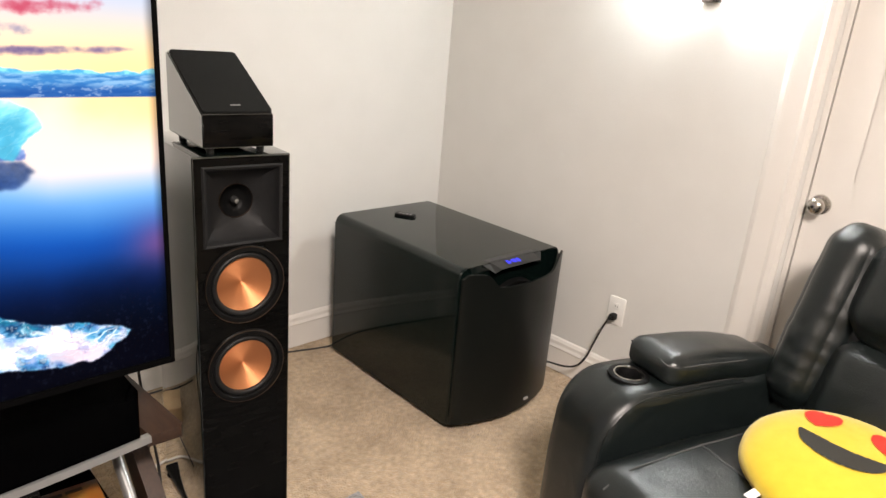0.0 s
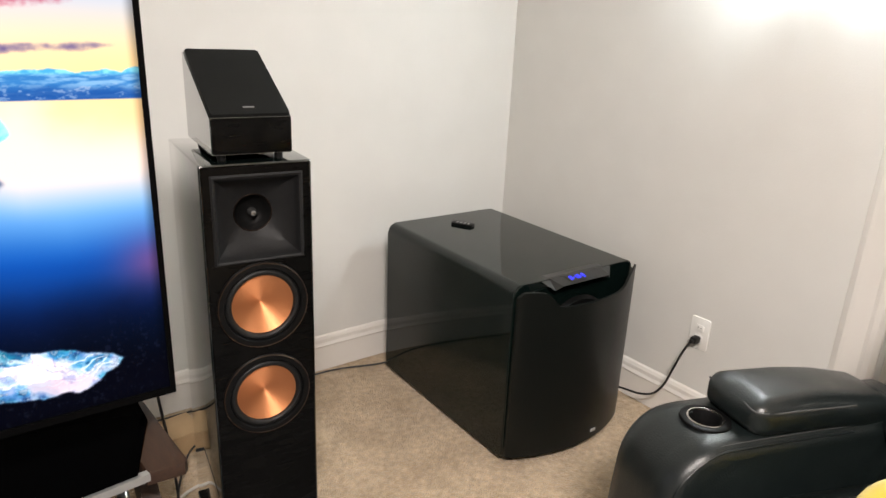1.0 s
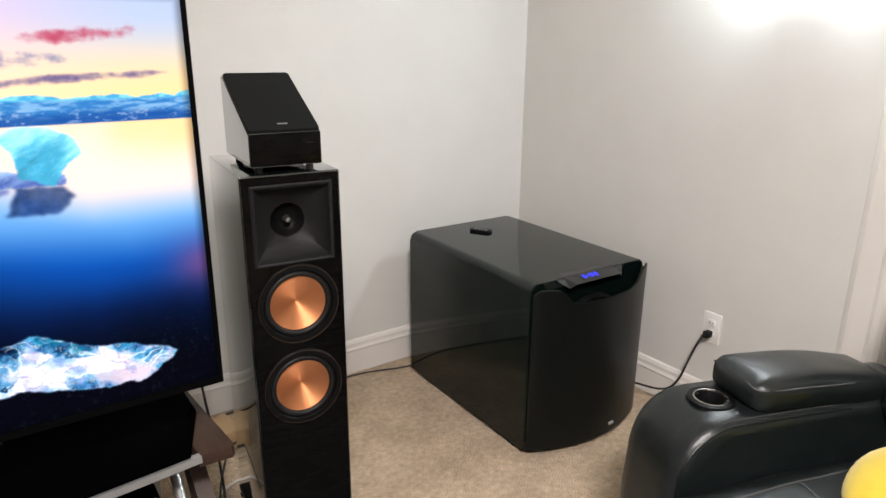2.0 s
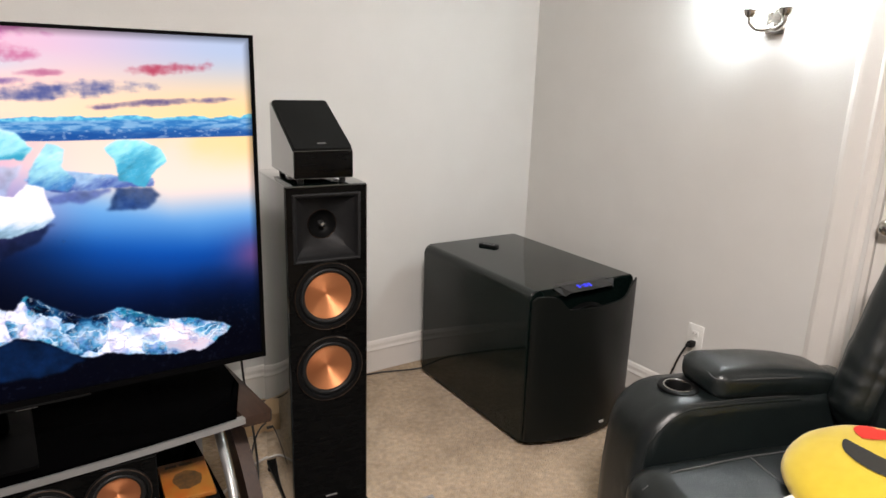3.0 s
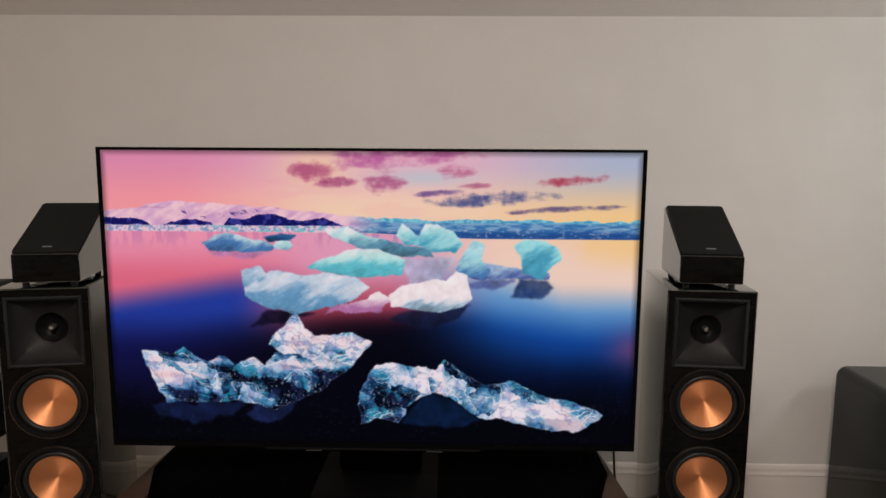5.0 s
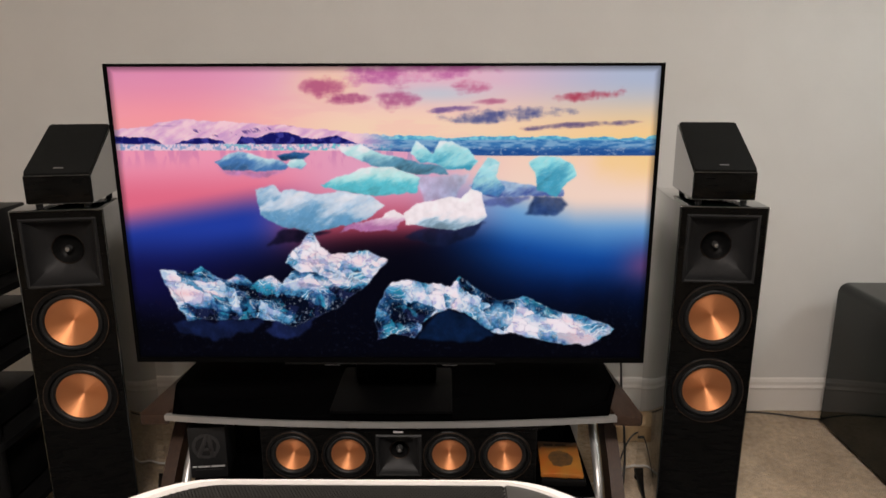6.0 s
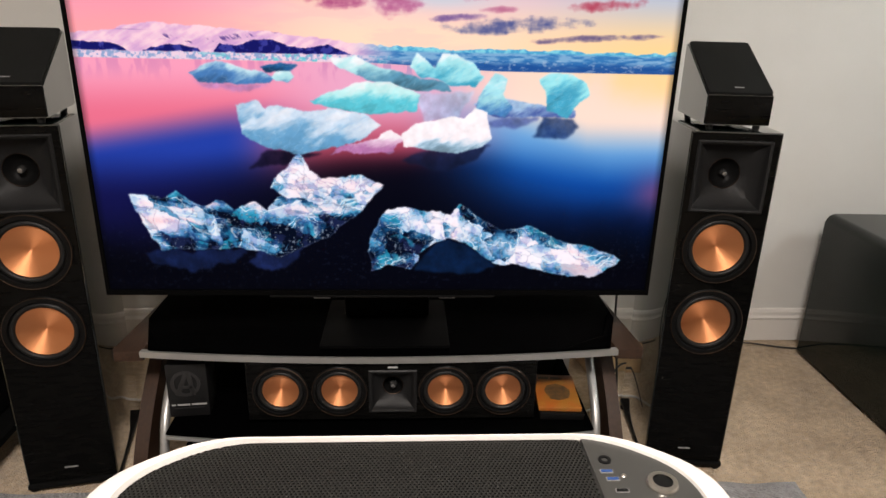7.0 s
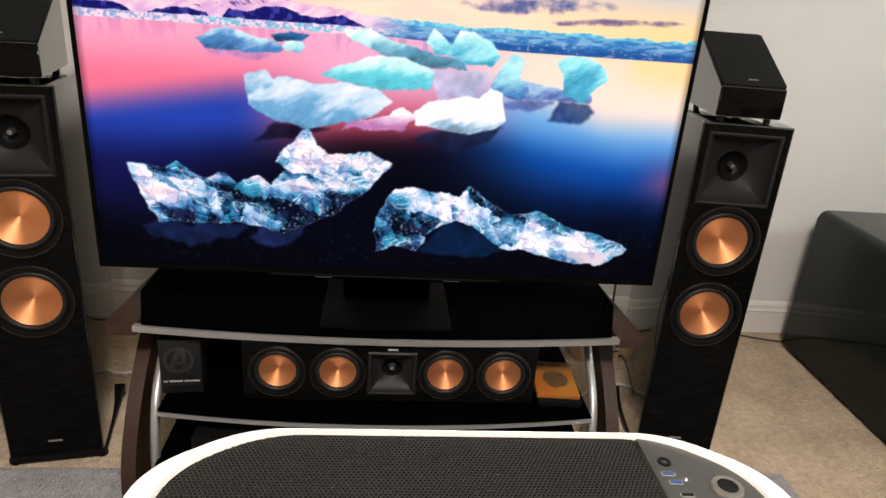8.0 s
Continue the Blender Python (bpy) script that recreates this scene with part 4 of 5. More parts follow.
        col = mix(col, rgb(54, 178, 206), step(0.54, 0.68, value_noise(along * 0.8, across, 22, seed + 12, 3)) * step(0.55, 0.20, level) * step(-0.1, 0.05, level) * 0.62)
        col = mix(col, rgb(246, 196, 200), step(0.45, 0.75, flow + 0.3 * (b - 0.5)) * blush)
        col = mix(col, rgb(92, 104, 176), step(0.52, 0.68, value_noise(u, v, 34, seed + 14, 4)) * 0.28)
        col = mix(col, rgb(246, 250, 255), step(0.93, 0.99, strand) * step(0.02, 0.25, level) * 0.75)
        col = mix(col, rgb(222, 238, 246), step(0.96, 0.995, hair) * 0.30)
        col = mix(col, rgb(8, 18, 46), step(0.62, 0.74, speck) * step(0.75, 0.35, level) * 0.35)
        col = mix(col, rgb(238, 246, 252), step(0.68, 0.80, speck) * 0.40)
        col = mix(col, rgb(24, 34, 76), step(0.004, 0.0, edge) * 0.22)
        rim = m - soften(m, 4)
        col = mix(col, rgb(226, 238, 250), np.clip(rim * 2.4, 0, 1) * 0.55)
        img = mix(img, col, m)

    spine_a = [(0.05, 0.72), (0.20, 0.775), (0.30, 0.79), (0.40, 0.735), (0.50, 0.665)]
    spine_b = [(0.47, 0.82), (0.55, 0.785), (0.63, 0.77), (0.70, 0.835), (0.80, 0.87), (0.95, 0.90)]
    dim([(0.069, 0.863), (0.202, 0.863), (0.257, 0.852), (0.233, 0.909), (0.154, 0.929), (0.077, 0.921)], (26, 40, 78), 61, 0.75, 0.05)
    dim([(0.253, 0.921), (0.279, 0.852), (0.335, 0.823), (0.379, 0.823), (0.333, 0.9), (0.288, 0.933)], (34, 48, 92), 63, 0.75, 0.05)
    crystal([(0.057, 0.682), (0.079, 0.678), (0.111, 0.694), (0.139, 0.667), (0.16, 0.694), (0.186, 0.717), (0.219, 0.692), (0.24, 0.721), (0.274, 0.692), (0.294, 0.724), (0.312, 0.678), (0.362, 0.651), (0.426, 0.659), (0.502, 0.644), (0.458, 0.736), (0.402, 0.813), (0.351, 0.852), (0.311, 0.886), (0.246, 0.848), (0.202, 0.863), (0.102, 0.863), (0.088, 0.813), (0.073, 0.746)], 41, spine_a,
            [(0.16, 0.715, 0.12, 0.022, 0.20, 0.8), (0.14, 0.765, 0.10, 0.016, 0.26, 0.7), (0.10, 0.80, 0.03, 0.07, 0.24, 0.2), (0.40, 0.725, 0.09, 0.02, 0.30, 0.3), (0.46, 0.68, 0.05, 0.03, 0.25, 0.2), (0.44, 0.80, 0.07, 0.07, -0.35, 0)], 0.02)
    crystal([(0.302, 0.651), (0.311, 0.62), (0.331, 0.592), (0.352, 0.538), (0.374, 0.592), (0.395, 0.62), (0.416, 0.62), (0.449, 0.603), (0.476, 0.62), (0.504, 0.64), (0.486, 0.665), (0.448, 0.68), (0.393, 0.694), (0.328, 0.686)], 43, spine_a, [(0.36, 0.60, 0.06, 0.06, 0.58, 0.75), (0.45, 0.645, 0.06, 0.04, 0.45, 0.4)], 0.02)
    crystal([(0.473, 0.832), (0.49, 0.755), (0.512, 0.717), (0.556, 0.715), (0.589, 0.726), (0.621, 0.736), (0.638, 0.705), (0.665, 0.736), (0.698, 0.775), (0.731, 0.784), (0.764, 0.773), (0.797, 0.794), (0.842, 0.83), (0.886, 0.84), (0.945, 0.89), (0.927, 0.921), (0.889, 0.954), (0.855, 0.95), (0.799, 0.927), (0.744, 0.909), (0.71, 0.906), (0.677, 0.871), (0.649, 0.832), (0.621, 0.813), (0.594, 0.829), (0.566, 0.871), (0.549, 0.929), (0.51, 0.909), (0.477, 0.933)], 45, spine_b,
            [(0.585, 0.765, 0.035, 0.05, 0.40, 0.2), (0.628, 0.76, 0.010, 0.06, 0.45, 0.5), (0.76, 0.87, 0.06, 0.05, 0.48, 0.3), (0.85, 0.90, 0.08, 0.05, 0.46, 0.6), (0.50, 0.88, 0.04, 0.05, -0.12, 0)], 0.0)
    dim([(0.557, 0.929), (0.577, 0.871), (0.597, 0.834), (0.621, 0.819), (0.648, 0.838), (0.677, 0.877), (0.71, 0.913), (0.677, 0.94), (0.61, 0.94)], (12, 34, 64), 62, 0.9, 0.02)
    # the panel darkens a little in its corners
    edge = np.minimum(np.minimum(u, 1 - u) * 1.77, np.minimum(v, 1 - v))
    img = img * (0.62 + 0.38 * step(-0.006, 0.024, edge))[..., None]
    img = 255 * np.clip(img / 255, 0, 1) ** 1.10
    grey = img.mean(-1, keepdims=True)
    img = grey + (img - grey) * 1.08
    return np.clip(img, 0, 255)


def picture_mesh(name, width, height, nx, ny, painter):
    """An upright sheet facing -y that carries the painter's colours at its corners."""
    gu, gv = np.meshgrid(np.linspace(0, 1, nx), np.linspace(0, 1, ny))
    c = painter(gu, gv) / 255
    lin = np.where(c <= 0.04045, c / 12.92, ((c + 0.055) / 1.055) ** 2.4)
    me = bpy.data.meshes.new(name)
    co = np.stack([(gu - 0.5) * width, 0 * gu, (0.5 - gv) * height], -1).reshape(-1, 3)
    k = np.arange(nx * ny).reshape(ny, nx)
    quads = np.stack([k[1:, :-1], k[1:, 1:], k[:-1, 1:], k[:-1, :-1]], -1).reshape(-1, 4)
    me.vertices.add(len(co))
    me.vertices.foreach_set("co", co.ravel())
    me.loops.add(quads.size)
    me.loops.foreach_set("vertex_index", quads.ravel())
    me.polygons.add(len(quads))
    me.polygons.foreach_set("loop_start", np.arange(0, quads.size, 4))
    me.update(calc_edges=True)
    attr = me.color_attributes.new("picture", "FLOAT_COLOR", "POINT")
    attr.data.foreach_set("color", np.concatenate([lin.reshape(-1, 3), np.ones((nx * ny, 1))], 1).ravel())
    return me


SCREEN = bpy.data.materials.new("lit_screen")
SCREEN.use_nodes = True
p = SCREEN.node_tree.nodes["Principled BSDF"]
p.inputs["Base Color"].default_value, p.inputs["Roughness"].default_value = (0.0008, 0.0008, 0.001, 1), 0.25
pic = SCREEN.node_tree.nodes.new("ShaderNodeAttribute")
pic.attribute_name = "picture"
SCREEN.node_tree.links.new(pic.outputs["Color"], p.inputs["Emission Color"])
p.inputs["Emission Strength"].default_value = SCREEN_GLOW
p.inputs["Specular IOR Level"].default_value = 0.015

tv = thing("television", pose(0, 0, 0.532), "large flat television showing icebergs at sunset on a lagoon", "television")
TVZ0, TVZ1 = 0.677 - 0.532, 1.503 - 0.532
zc = (TVZ0 + TVZ1) / 2 + 0.004
screen = new("screen", picture_mesh("screen", 1.428, 0.802, 960, 540, glacier_lagoon))
screen.data.materials.append(SCREEN)
screen.parent, screen.location = tv, (0, 0.0005, zc)
tagged(screen, "lit screen with a pink and blue iceberg landscape")
bz = bmesh.new()
frames = [[bz.verts.new((x, y, z)) for x, z in ((-a, TVZ0 + lo), (a, TVZ0 + lo), (a, TVZ1 - hi), (-a, TVZ1 - hi))]
          for a, y, lo, hi in ((0.7135, 0.002, 0.0155, 0.0085), (0.7150, -0.003, 0.014, 0.007), (0.7240, -0.003, 0.001, 0.001), (0.7250, 0.0, 0.0, 0.0), (0.7250, 0.024, 0.0, 0.0))]
for a, b in zip(frames, frames[1:]):
    for k in range(4):
        bz.faces.new((a[k], a[(k + 1) % 4], b[(k + 1) % 4], b[k]))
part("bezel", bz, PLATE_BLACK, tv, "thin black bezel", smooth=False)
part("back_shell", join(box(-0.7245, 0.7245, 0.008, 0.024, TVZ0 + 0.001, TVZ1 - 0.001), box(-0.66, 0.66, 0.024, 0.105, TVZ0 + 0.10, TVZ1 - 0.12, 0.012)), SATIN, tv)
part("stand_plate", prism(rounded(-0.172, 0.180, -0.035, 0.27, 0.008), 0.002, 0.011, 0.003), PLATE_BLACK, tv, "flat dark metal foot")
part("stand_neck", box(-0.12, 0.13, 0.15, 0.19, 0.009, 0.30, 0.01), PLATE_BLACK, tv)
for x in (-0.165, 0.172):
    part("stand_clip", box(x - 0.022, x + 0.022, 0.004, 0.02, TVZ0 - 0.012, TVZ0 - 0.007, 0.002), BADGE_DIM, tv)
part("lower_lip", box(-0.30, 0.30, -0.004, 0.02, TVZ0 - 0.006, TVZ0 + 0.0005, 0.002), SATIN, tv)

# ---- television stand ----
stand = thing("tv_stand", pose(0, 0, 0), "three-tier stand with black glass shelves, silver trim and dark walnut legs", "tv stand")


def bowed(half, y_end, bow, y_back, flare=0.0, n=24):
    front = [(-half + 2 * half * k / n, y_end - bow * (1 - (2 * k / n - 1) ** 2)) for k in range(n + 1)]
    return front + [(half + flare, y_back * 0.4), (half + flare, y_back), (-half - flare, y_back), (-half - flare, y_back * 0.4)]


def bowed_strip(half, y_end, bow, z0, z1, n=24, depth=0.02):
    front = [(-half + 2 * half * k / n, y_end - bow * (1 - (2 * k / n - 1) ** 2)) for k in range(n + 1)]
    return prism(front + [(x, y + depth) for x, y in front[::-1]], z0, z1, 0.002)


for name, half, y_end, bow, back, z in (("top_shelf", 0.632, -0.018, 0.040, 0.42, 0.530), ("middle_shelf", 0.590, -0.080, 0.045, 0.36, 0.305), ("bottom_shelf", 0.60, -0.13, 0.045, 0.36, 0.150)):
    part(name, prism(bowed(half, y_end, bow, back, 0.064 if name == "top_shelf" else 0.0), z - 0.008, z, 0.002), STAND_GLASS, stand, "black glass shelf")
    part("front_trim", bowed_strip(half + (0.022 if name == "top_shelf" else 0.0), y_end - 0.006, bow, z - (0.026 if name == "top_shelf" else 0.018), z - 0.0085, depth=0.018), SILVER, stand, "silver metal front edge")
for s in (-1, 1):
    arm = prism([(s * x, y) for x, y in ((0.648, -0.020), (0.722, -0.024), (0.731, -0.010), (0.716, 0.16), (0.700, 0.42), (0.640, 0.42), (0.636, 0.16))][::s], 0.492, 0.5215, 0.004)
    part("top_rail", arm, WOOD, stand, "dark walnut side rail")
    # the bent wooden leg sweeps from the back of the rail down to the front
    leg = bmesh.new()
    rows = []
    for k in range(17):
        t = k / 16
        z = 0.497 * (1 - t)
        y = 0.23 - 0.40 * math.sin(t * math.pi / 2) ** 0.85 + 0.05 * t * t
        rows.append([leg.verts.new((s * x, y + dy, z)) for x, dy in ((0.650, 0.0), (0.688, 0.0), (0.688, 0.115), (0.650, 0.115))])
    for a, b in zip(rows, rows[1:]):
        for k in range(4):
            leg.faces.new((a[k], a[(k + 1) % 4], b[(k + 1) % 4], b[k]))
    leg.faces.new(rows[0])
    leg.faces.new(rows[-1][::-1])
    part("leg", leg, WOOD, stand, "curved dark walnut leg", smooth=True)
    part("strut", tube([(s * 0.617, 0.20, 0.50), (s * 0.617, 0.10, 0.40), (s * 0.612, -0.02, 0.30), (s * 0.607, -0.08, 0.15), (s * 0.605, -0.09, 0.015)], 0.013, 10), SILVER, stand, "silver tube strut")
    part("rear_post", box(s * 0.60 - 0.018, s * 0.60 + 0.018, 0.33, 0.365, 0.0, 0.498, 0.004), SILVER, stand)

# things on the stand
box_set = thing("box_set", pose(-0.545, -0.005, 0.3065, 0, 0, 6), "black boxed film collection with an embossed round emblem", "box")
part("slipcase", box(-0.054, 0.054, 0, 0.12, 0, 0.165, 0.002), BOOK_BLACK, box_set)
part("emblem_ring", revolve([(0.040, -0.0006), (0.040, -0.0022), (0.031, -0.0022), (0.031, -0.0006)], 36), BOOK_GREY, box_set, "embossed grey ring", at=pose(-0.004, 0, 0.105))
for a, b in (((-0.028, 0.070), (0.002, 0.142)), ((0.014, 0.068), (0.006, 0.142))):
    d = Vector((b[0] - a[0], 0, b[1] - a[1]))
    part("emblem_bar", box(-0.006, 0.006, -0.0026, -0.0006, 0, d.length, 0.0006), BOOK_GREY, box_set, at=pose(a[0], 0, a[1], 0, math.degrees(math.atan2(d.x, d.z)), 0))
part("emblem_bar", box(-0.022, 0.014, -0.0026, -0.0006, 0.090, 0.099, 0.0006), BOOK_GREY, box_set)
x_at = -0.047
for wide in (0.011, 0.034, 0.040):
    part("title_bar", box(x_at, x_at + wide, -0.0016, -0.0006, 0.036, 0.0415), PRINT_WHITE, box_set, "pale print bar", smooth=False)
    x_at += wide + 0.0045
part("title_bar", box(-0.040, 0.040, -0.0014, -0.0006, 0.027, 0.0295), BOOK_GREY, box_set, smooth=False)

film = thing("film_case", pose(0.508, 0.055, 0.3065 + 0.022, 0, 0, -4), "orange printed film case lying on a black case", "disc case")
part("case", box(-0.062, 0.062, -0.090, 0.090, 0.0005, 0.016, 0.003), PRINT_SAND, film, "orange and yellow printed cover")
smoke = [(0.037 * (1 + 0.28 * noise.noise(Vector((math.cos(a) * 2, math.sin(a) * 2, 4)))) * math.cos(a), 0.045 * (1 + 0.28 * noise.noise(Vector((math.cos(a) * 2, math.sin(a) * 2, 9)))) * math.sin(a))
         for a in (2 * math.pi * k / 40 for k in range(40))]
part("cover_print", prism([(x + 0.002, y - 0.01) for x, y in smoke], 0.0162, 0.0166), PRINT_SMOKE, film, "dark smoke-like print")
for k, wide in enumerate((0.030, 0.036)):
    part("title_bar", box(-0.045 + k * 0.036, -0.045 + k * 0.036 + wide, 0.062, 0.074, 0.0162, 0.0166), PRINT_SMOKE, film, smooth=False)
lower = thing("film_case", pose(0.510, 0.049, 0.3065, 0, 0, -2), "black plastic film case under the orange one", "disc case")
part("case", box(-0.064, 0.064, -0.092, 0.092, 0.0, 0.0215, 0.003), SATIN, lower)

player = thing("media_player", pose(-0.28, -0.02, 0.1505), "black media player with a pale blue display on the shelf", "player")
part("body", box(-0.22, 0.22, -0.09, 0.24, 0.006, 0.085, 0.004), SATIN, player)
for x in (-0.19, 0.19):
    for y in (-0.06, 0.2):
        part("foot", revolve([(0.0, 0.0), (0.016, 0.0), (0.016, 0.0065), (0.0, 0.0065)], 14, "Z"), RUBBER, player, at=pose(x, y, 0))
part("display_glass", box(-0.10, 0.10, -0.0925, -0.0895, 0.042, 0.070, 0.001), BLACK_GLASS, player)
for k in range(5):
    part("display_mark", box(-0.060 + k * 0.022, -0.046 + k * 0.022, -0.0935, -0.0924, 0.050, 0.063), CYAN_LED, player, "pale blue lit mark", smooth=False)

# ---- computer case on its low table ----
table = thing("low_table", pose(0.06, -1.24, 0), "plain low black table under the computer", "table")
part("tabletop", prism(rounded(-0.38, 0.38, -0.24, 0.24, 0.02), 0.455, 0.485, 0.004), SATIN, table)
for x in (-0.34, 0.34):
    for y in (-0.20, 0.20):
        part("leg", box(x - 0.02, x + 0.02, y - 0.02, y + 0.02, 0.012, 0.455, 0.003), SATIN, table)

pc = thing("computer_case", pose(0.066, -1.2115, 0.485), "white computer case with a black perforated top", "computer")
PH = 0.515


def case_outline(hx, hy, cut, r=0.05, n=7):
    """A long plate with cut and softened corners."""
    pts = []
    raw = [(hx, -hy + cut * 0.75), (hx, hy - cut * 0.75), (hx - cut, hy), (-hx + cut, hy), (-hx, hy - cut * 0.75), (-hx, -hy + cut * 0.75), (-hx + cut, -hy), (hx - cut, -hy)]
    m = len(raw)
    for k in range(m):
        p0, p1, p2 = Vector(raw[k - 1]), Vector(raw[k]), Vector(raw[(k + 1) % m])
        a, b = p1 + (p0 - p1).normalized() * r, p1 + (p2 - p1).normalized() * r
        for i in range(n + 1):
            t = i / n
            q = a * (1 - t) ** 2 + p1 * 2 * t * (1 - t) + b * t * t
            pts.append((q.x, q.y))
    return pts


part("body", prism(case_outline(0.280, 0.127, 0.078, 0.04), 0.02, PH - 0.022, 0.004), CASE_WHITE, pc)
rim_bm = bmesh.new()
loops = []
for hx, hy, cut, z in ((0.285, 0.1310, 0.080, PH - 0.030), (0.285, 0.1310, 0.080, PH - 0.006), (0.2835, 0.1300, 0.079, PH - 0.002), (0.280, 0.1285, 0.078, PH),
                       (0.262, 0.1278, 0.073, PH - 0.0005), (0.2605, 0.1270, 0.0725, PH - 0.006)):
    loops.append([rim_bm.verts.new((x, y, z)) for x, y in case_outline(hx, hy, cut, 0.04)])
for a, b in zip(loops, loops[1:]):
    for k in range(len(a)):
        rim_bm.faces.new((a[k], a[(k + 1) % len(a)], b[(k + 1) % len(b)], b[k]))
part("top_rim", rim_bm, CASE_WHITE, pc, "white rounded rim")
part("inner_floor", prism(case_outline(0.261, 0.1272, 0.0725, 0.04), PH - 0.034, PH - 0.028), VOID, pc)

# The perforated sheet: a honeycomb of bars over the part left of the control panel.
OUT = case_outline(0.2615, 0.1276, 0.0725, 0.04)
PANEL_X = 0.171


def in_outline(x, y, pts):
    hit = False
    for (ax, ay), (bx, by) in zip(pts, pts[1:] + pts[:1]):
        if (ay > y) != (by > y) and x < (bx - ax) * (y - ay) / (by - ay) + ax:
            hit = not hit
    return hit


def honeycomb(pitch, hole):
    """A sheet of touching six-sided cells, each a ring round its hole."""
    verts, faces = [], []
    dy = pitch * math.sqrt(3) / 2
    z = PH - 0.0065
    rows = int(0.26 / dy)
    for j in range(rows):
        for i in range(int(0.56 / pitch)):
            cx, cy = -0.28 + (i + 0.5 * (j % 2)) * pitch, -0.128 + j * dy
            if cx > PANEL_X - pitch * 0.4 or not in_outline(cx, cy, OUT):
                continue
            k = len(verts)
            R = pitch / math.sqrt(3)
            for rad in (R, hole):
                verts += [(cx + rad * math.sin(radians(60 * a)), cy + rad * math.cos(radians(60 * a)), z) for a in range(6)]
            verts += [(cx + hole * math.sin(radians(60 * a)), cy + hole * math.cos(radians(60 * a)), z - 0.0018) for a in range(6)]
            for a in range(6):
                b = (a + 1) % 6
                faces += [(k + a, k + b, k + 6 + b, k + 6 + a), (k + 6 + a, k + 6 + b, k + 12 + b, k + 12 + a)]
    me = bpy.data.meshes.new("mesh_top")
    me.from_pydata(verts, [], faces)
    me.materials.append(DARK_METAL)
    return me


mesh_top = new("mesh_top", honeycomb(0.0040, 0.00125))
mesh_top.parent = pc
tagged(mesh_top, "black perforated steel top", kind="stuff")
part("fan_bracket", join(box(-0.19, 0.16, 0.060, 0.066, PH - 0.026, PH - 0.020), box(-0.19, 0.16, -0.066, -0.060, PH - 0.026, PH - 0.020), box(-0.19, 0.16, 0.030, 0.045, PH - 0.027, PH - 0.022)), DARK_METAL, pc)
pan_edge = [p for p in case_outline(0.2612, 0.1273, 0.0725, 0.04) if p[0] > PANEL_X + 0.006]
turn = max(k for k, p in enumerate(pan_edge) if p[1] > 0) + 1
pan_bm = prism(pan_edge[:turn] + [(PANEL_X, 0.1273), (PANEL_X, -0.1273)] + pan_edge[turn:], PH - 0.024, PH - 0.004, 0.0015)
panel = part("control_panel", pan_bm, PANEL_GREY, pc, "glossy black control panel")
top_z = PH - 0.004
part("power_button", revolve([(0.0, 0.003), (0.0085, 0.003), (0.0088, 0.0005)], 32, "Z"), SATIN, panel, at=pose(0.230, 0.0545, top_z))
part("button_ring", revolve([(0.0088, 0.0), (0.0092, 0.0042), (0.0135, 0.0042), (0.0150, 0.002), (0.0152, 0.0)], 36, "Z"), CHROME, panel, "brushed silver ring", at=pose(0.230, 0.0545, top_z))
for x, y in ((0.183, 0.0735), (0.186, 0.0625), (0.190, 0.0465)):
    part("usb_port", prism(rounded(-0.0062, 0.0062, -0.0026, 0.0026, 0.0010, 3), 0.0001, 0.0008), PORT_GREY, panel, at=pose(x, y, top_z))
    part("usb_port", prism(rounded(-0.0054, 0.0054, -0.0019, 0.0019, 0.0005, 3), 0.0009, 0.0012), BLUE_USB if y > 0.055 else SATIN, panel, at=pose(x, y, top_z))
part("led", revolve([(0.0, 0.0012), (0.0018, 0.001), (0.0028, 0.0)], 16, "Z"), CHROME, panel, at=pose(0.1975, 0.0675, top_z))
part("audio_jack", revolve([(0.0030, 0.0003), (0.0034, 0.0012), (0.0060, 0.0012), (0.0064, 0.0)], 24, "Z"), SATIN, panel, at=pose(0.186, 0.0905, top_z))
for x in (-0.2, 0.2):
    for y in (-0.07, 0.07):
        part("foot", box(x - 0.03, x + 0.03, y - 0.02, y + 0.02, 0.0, 0.021, 0.003), RUBBER, pc)


# ---- recliner: local x forwards, y to its own left ----
CHAIR = Matrix.Translation((1.68, -0.61, 0)) @ Matrix.Rotation(radians(180 - 18), 4, "Z")
chair = thing("recliner", CHAIR, "black leather recliner with a cup holder in the padded arm", "recliner")
SEAT_W = 0.57
ARM_H = 0.106


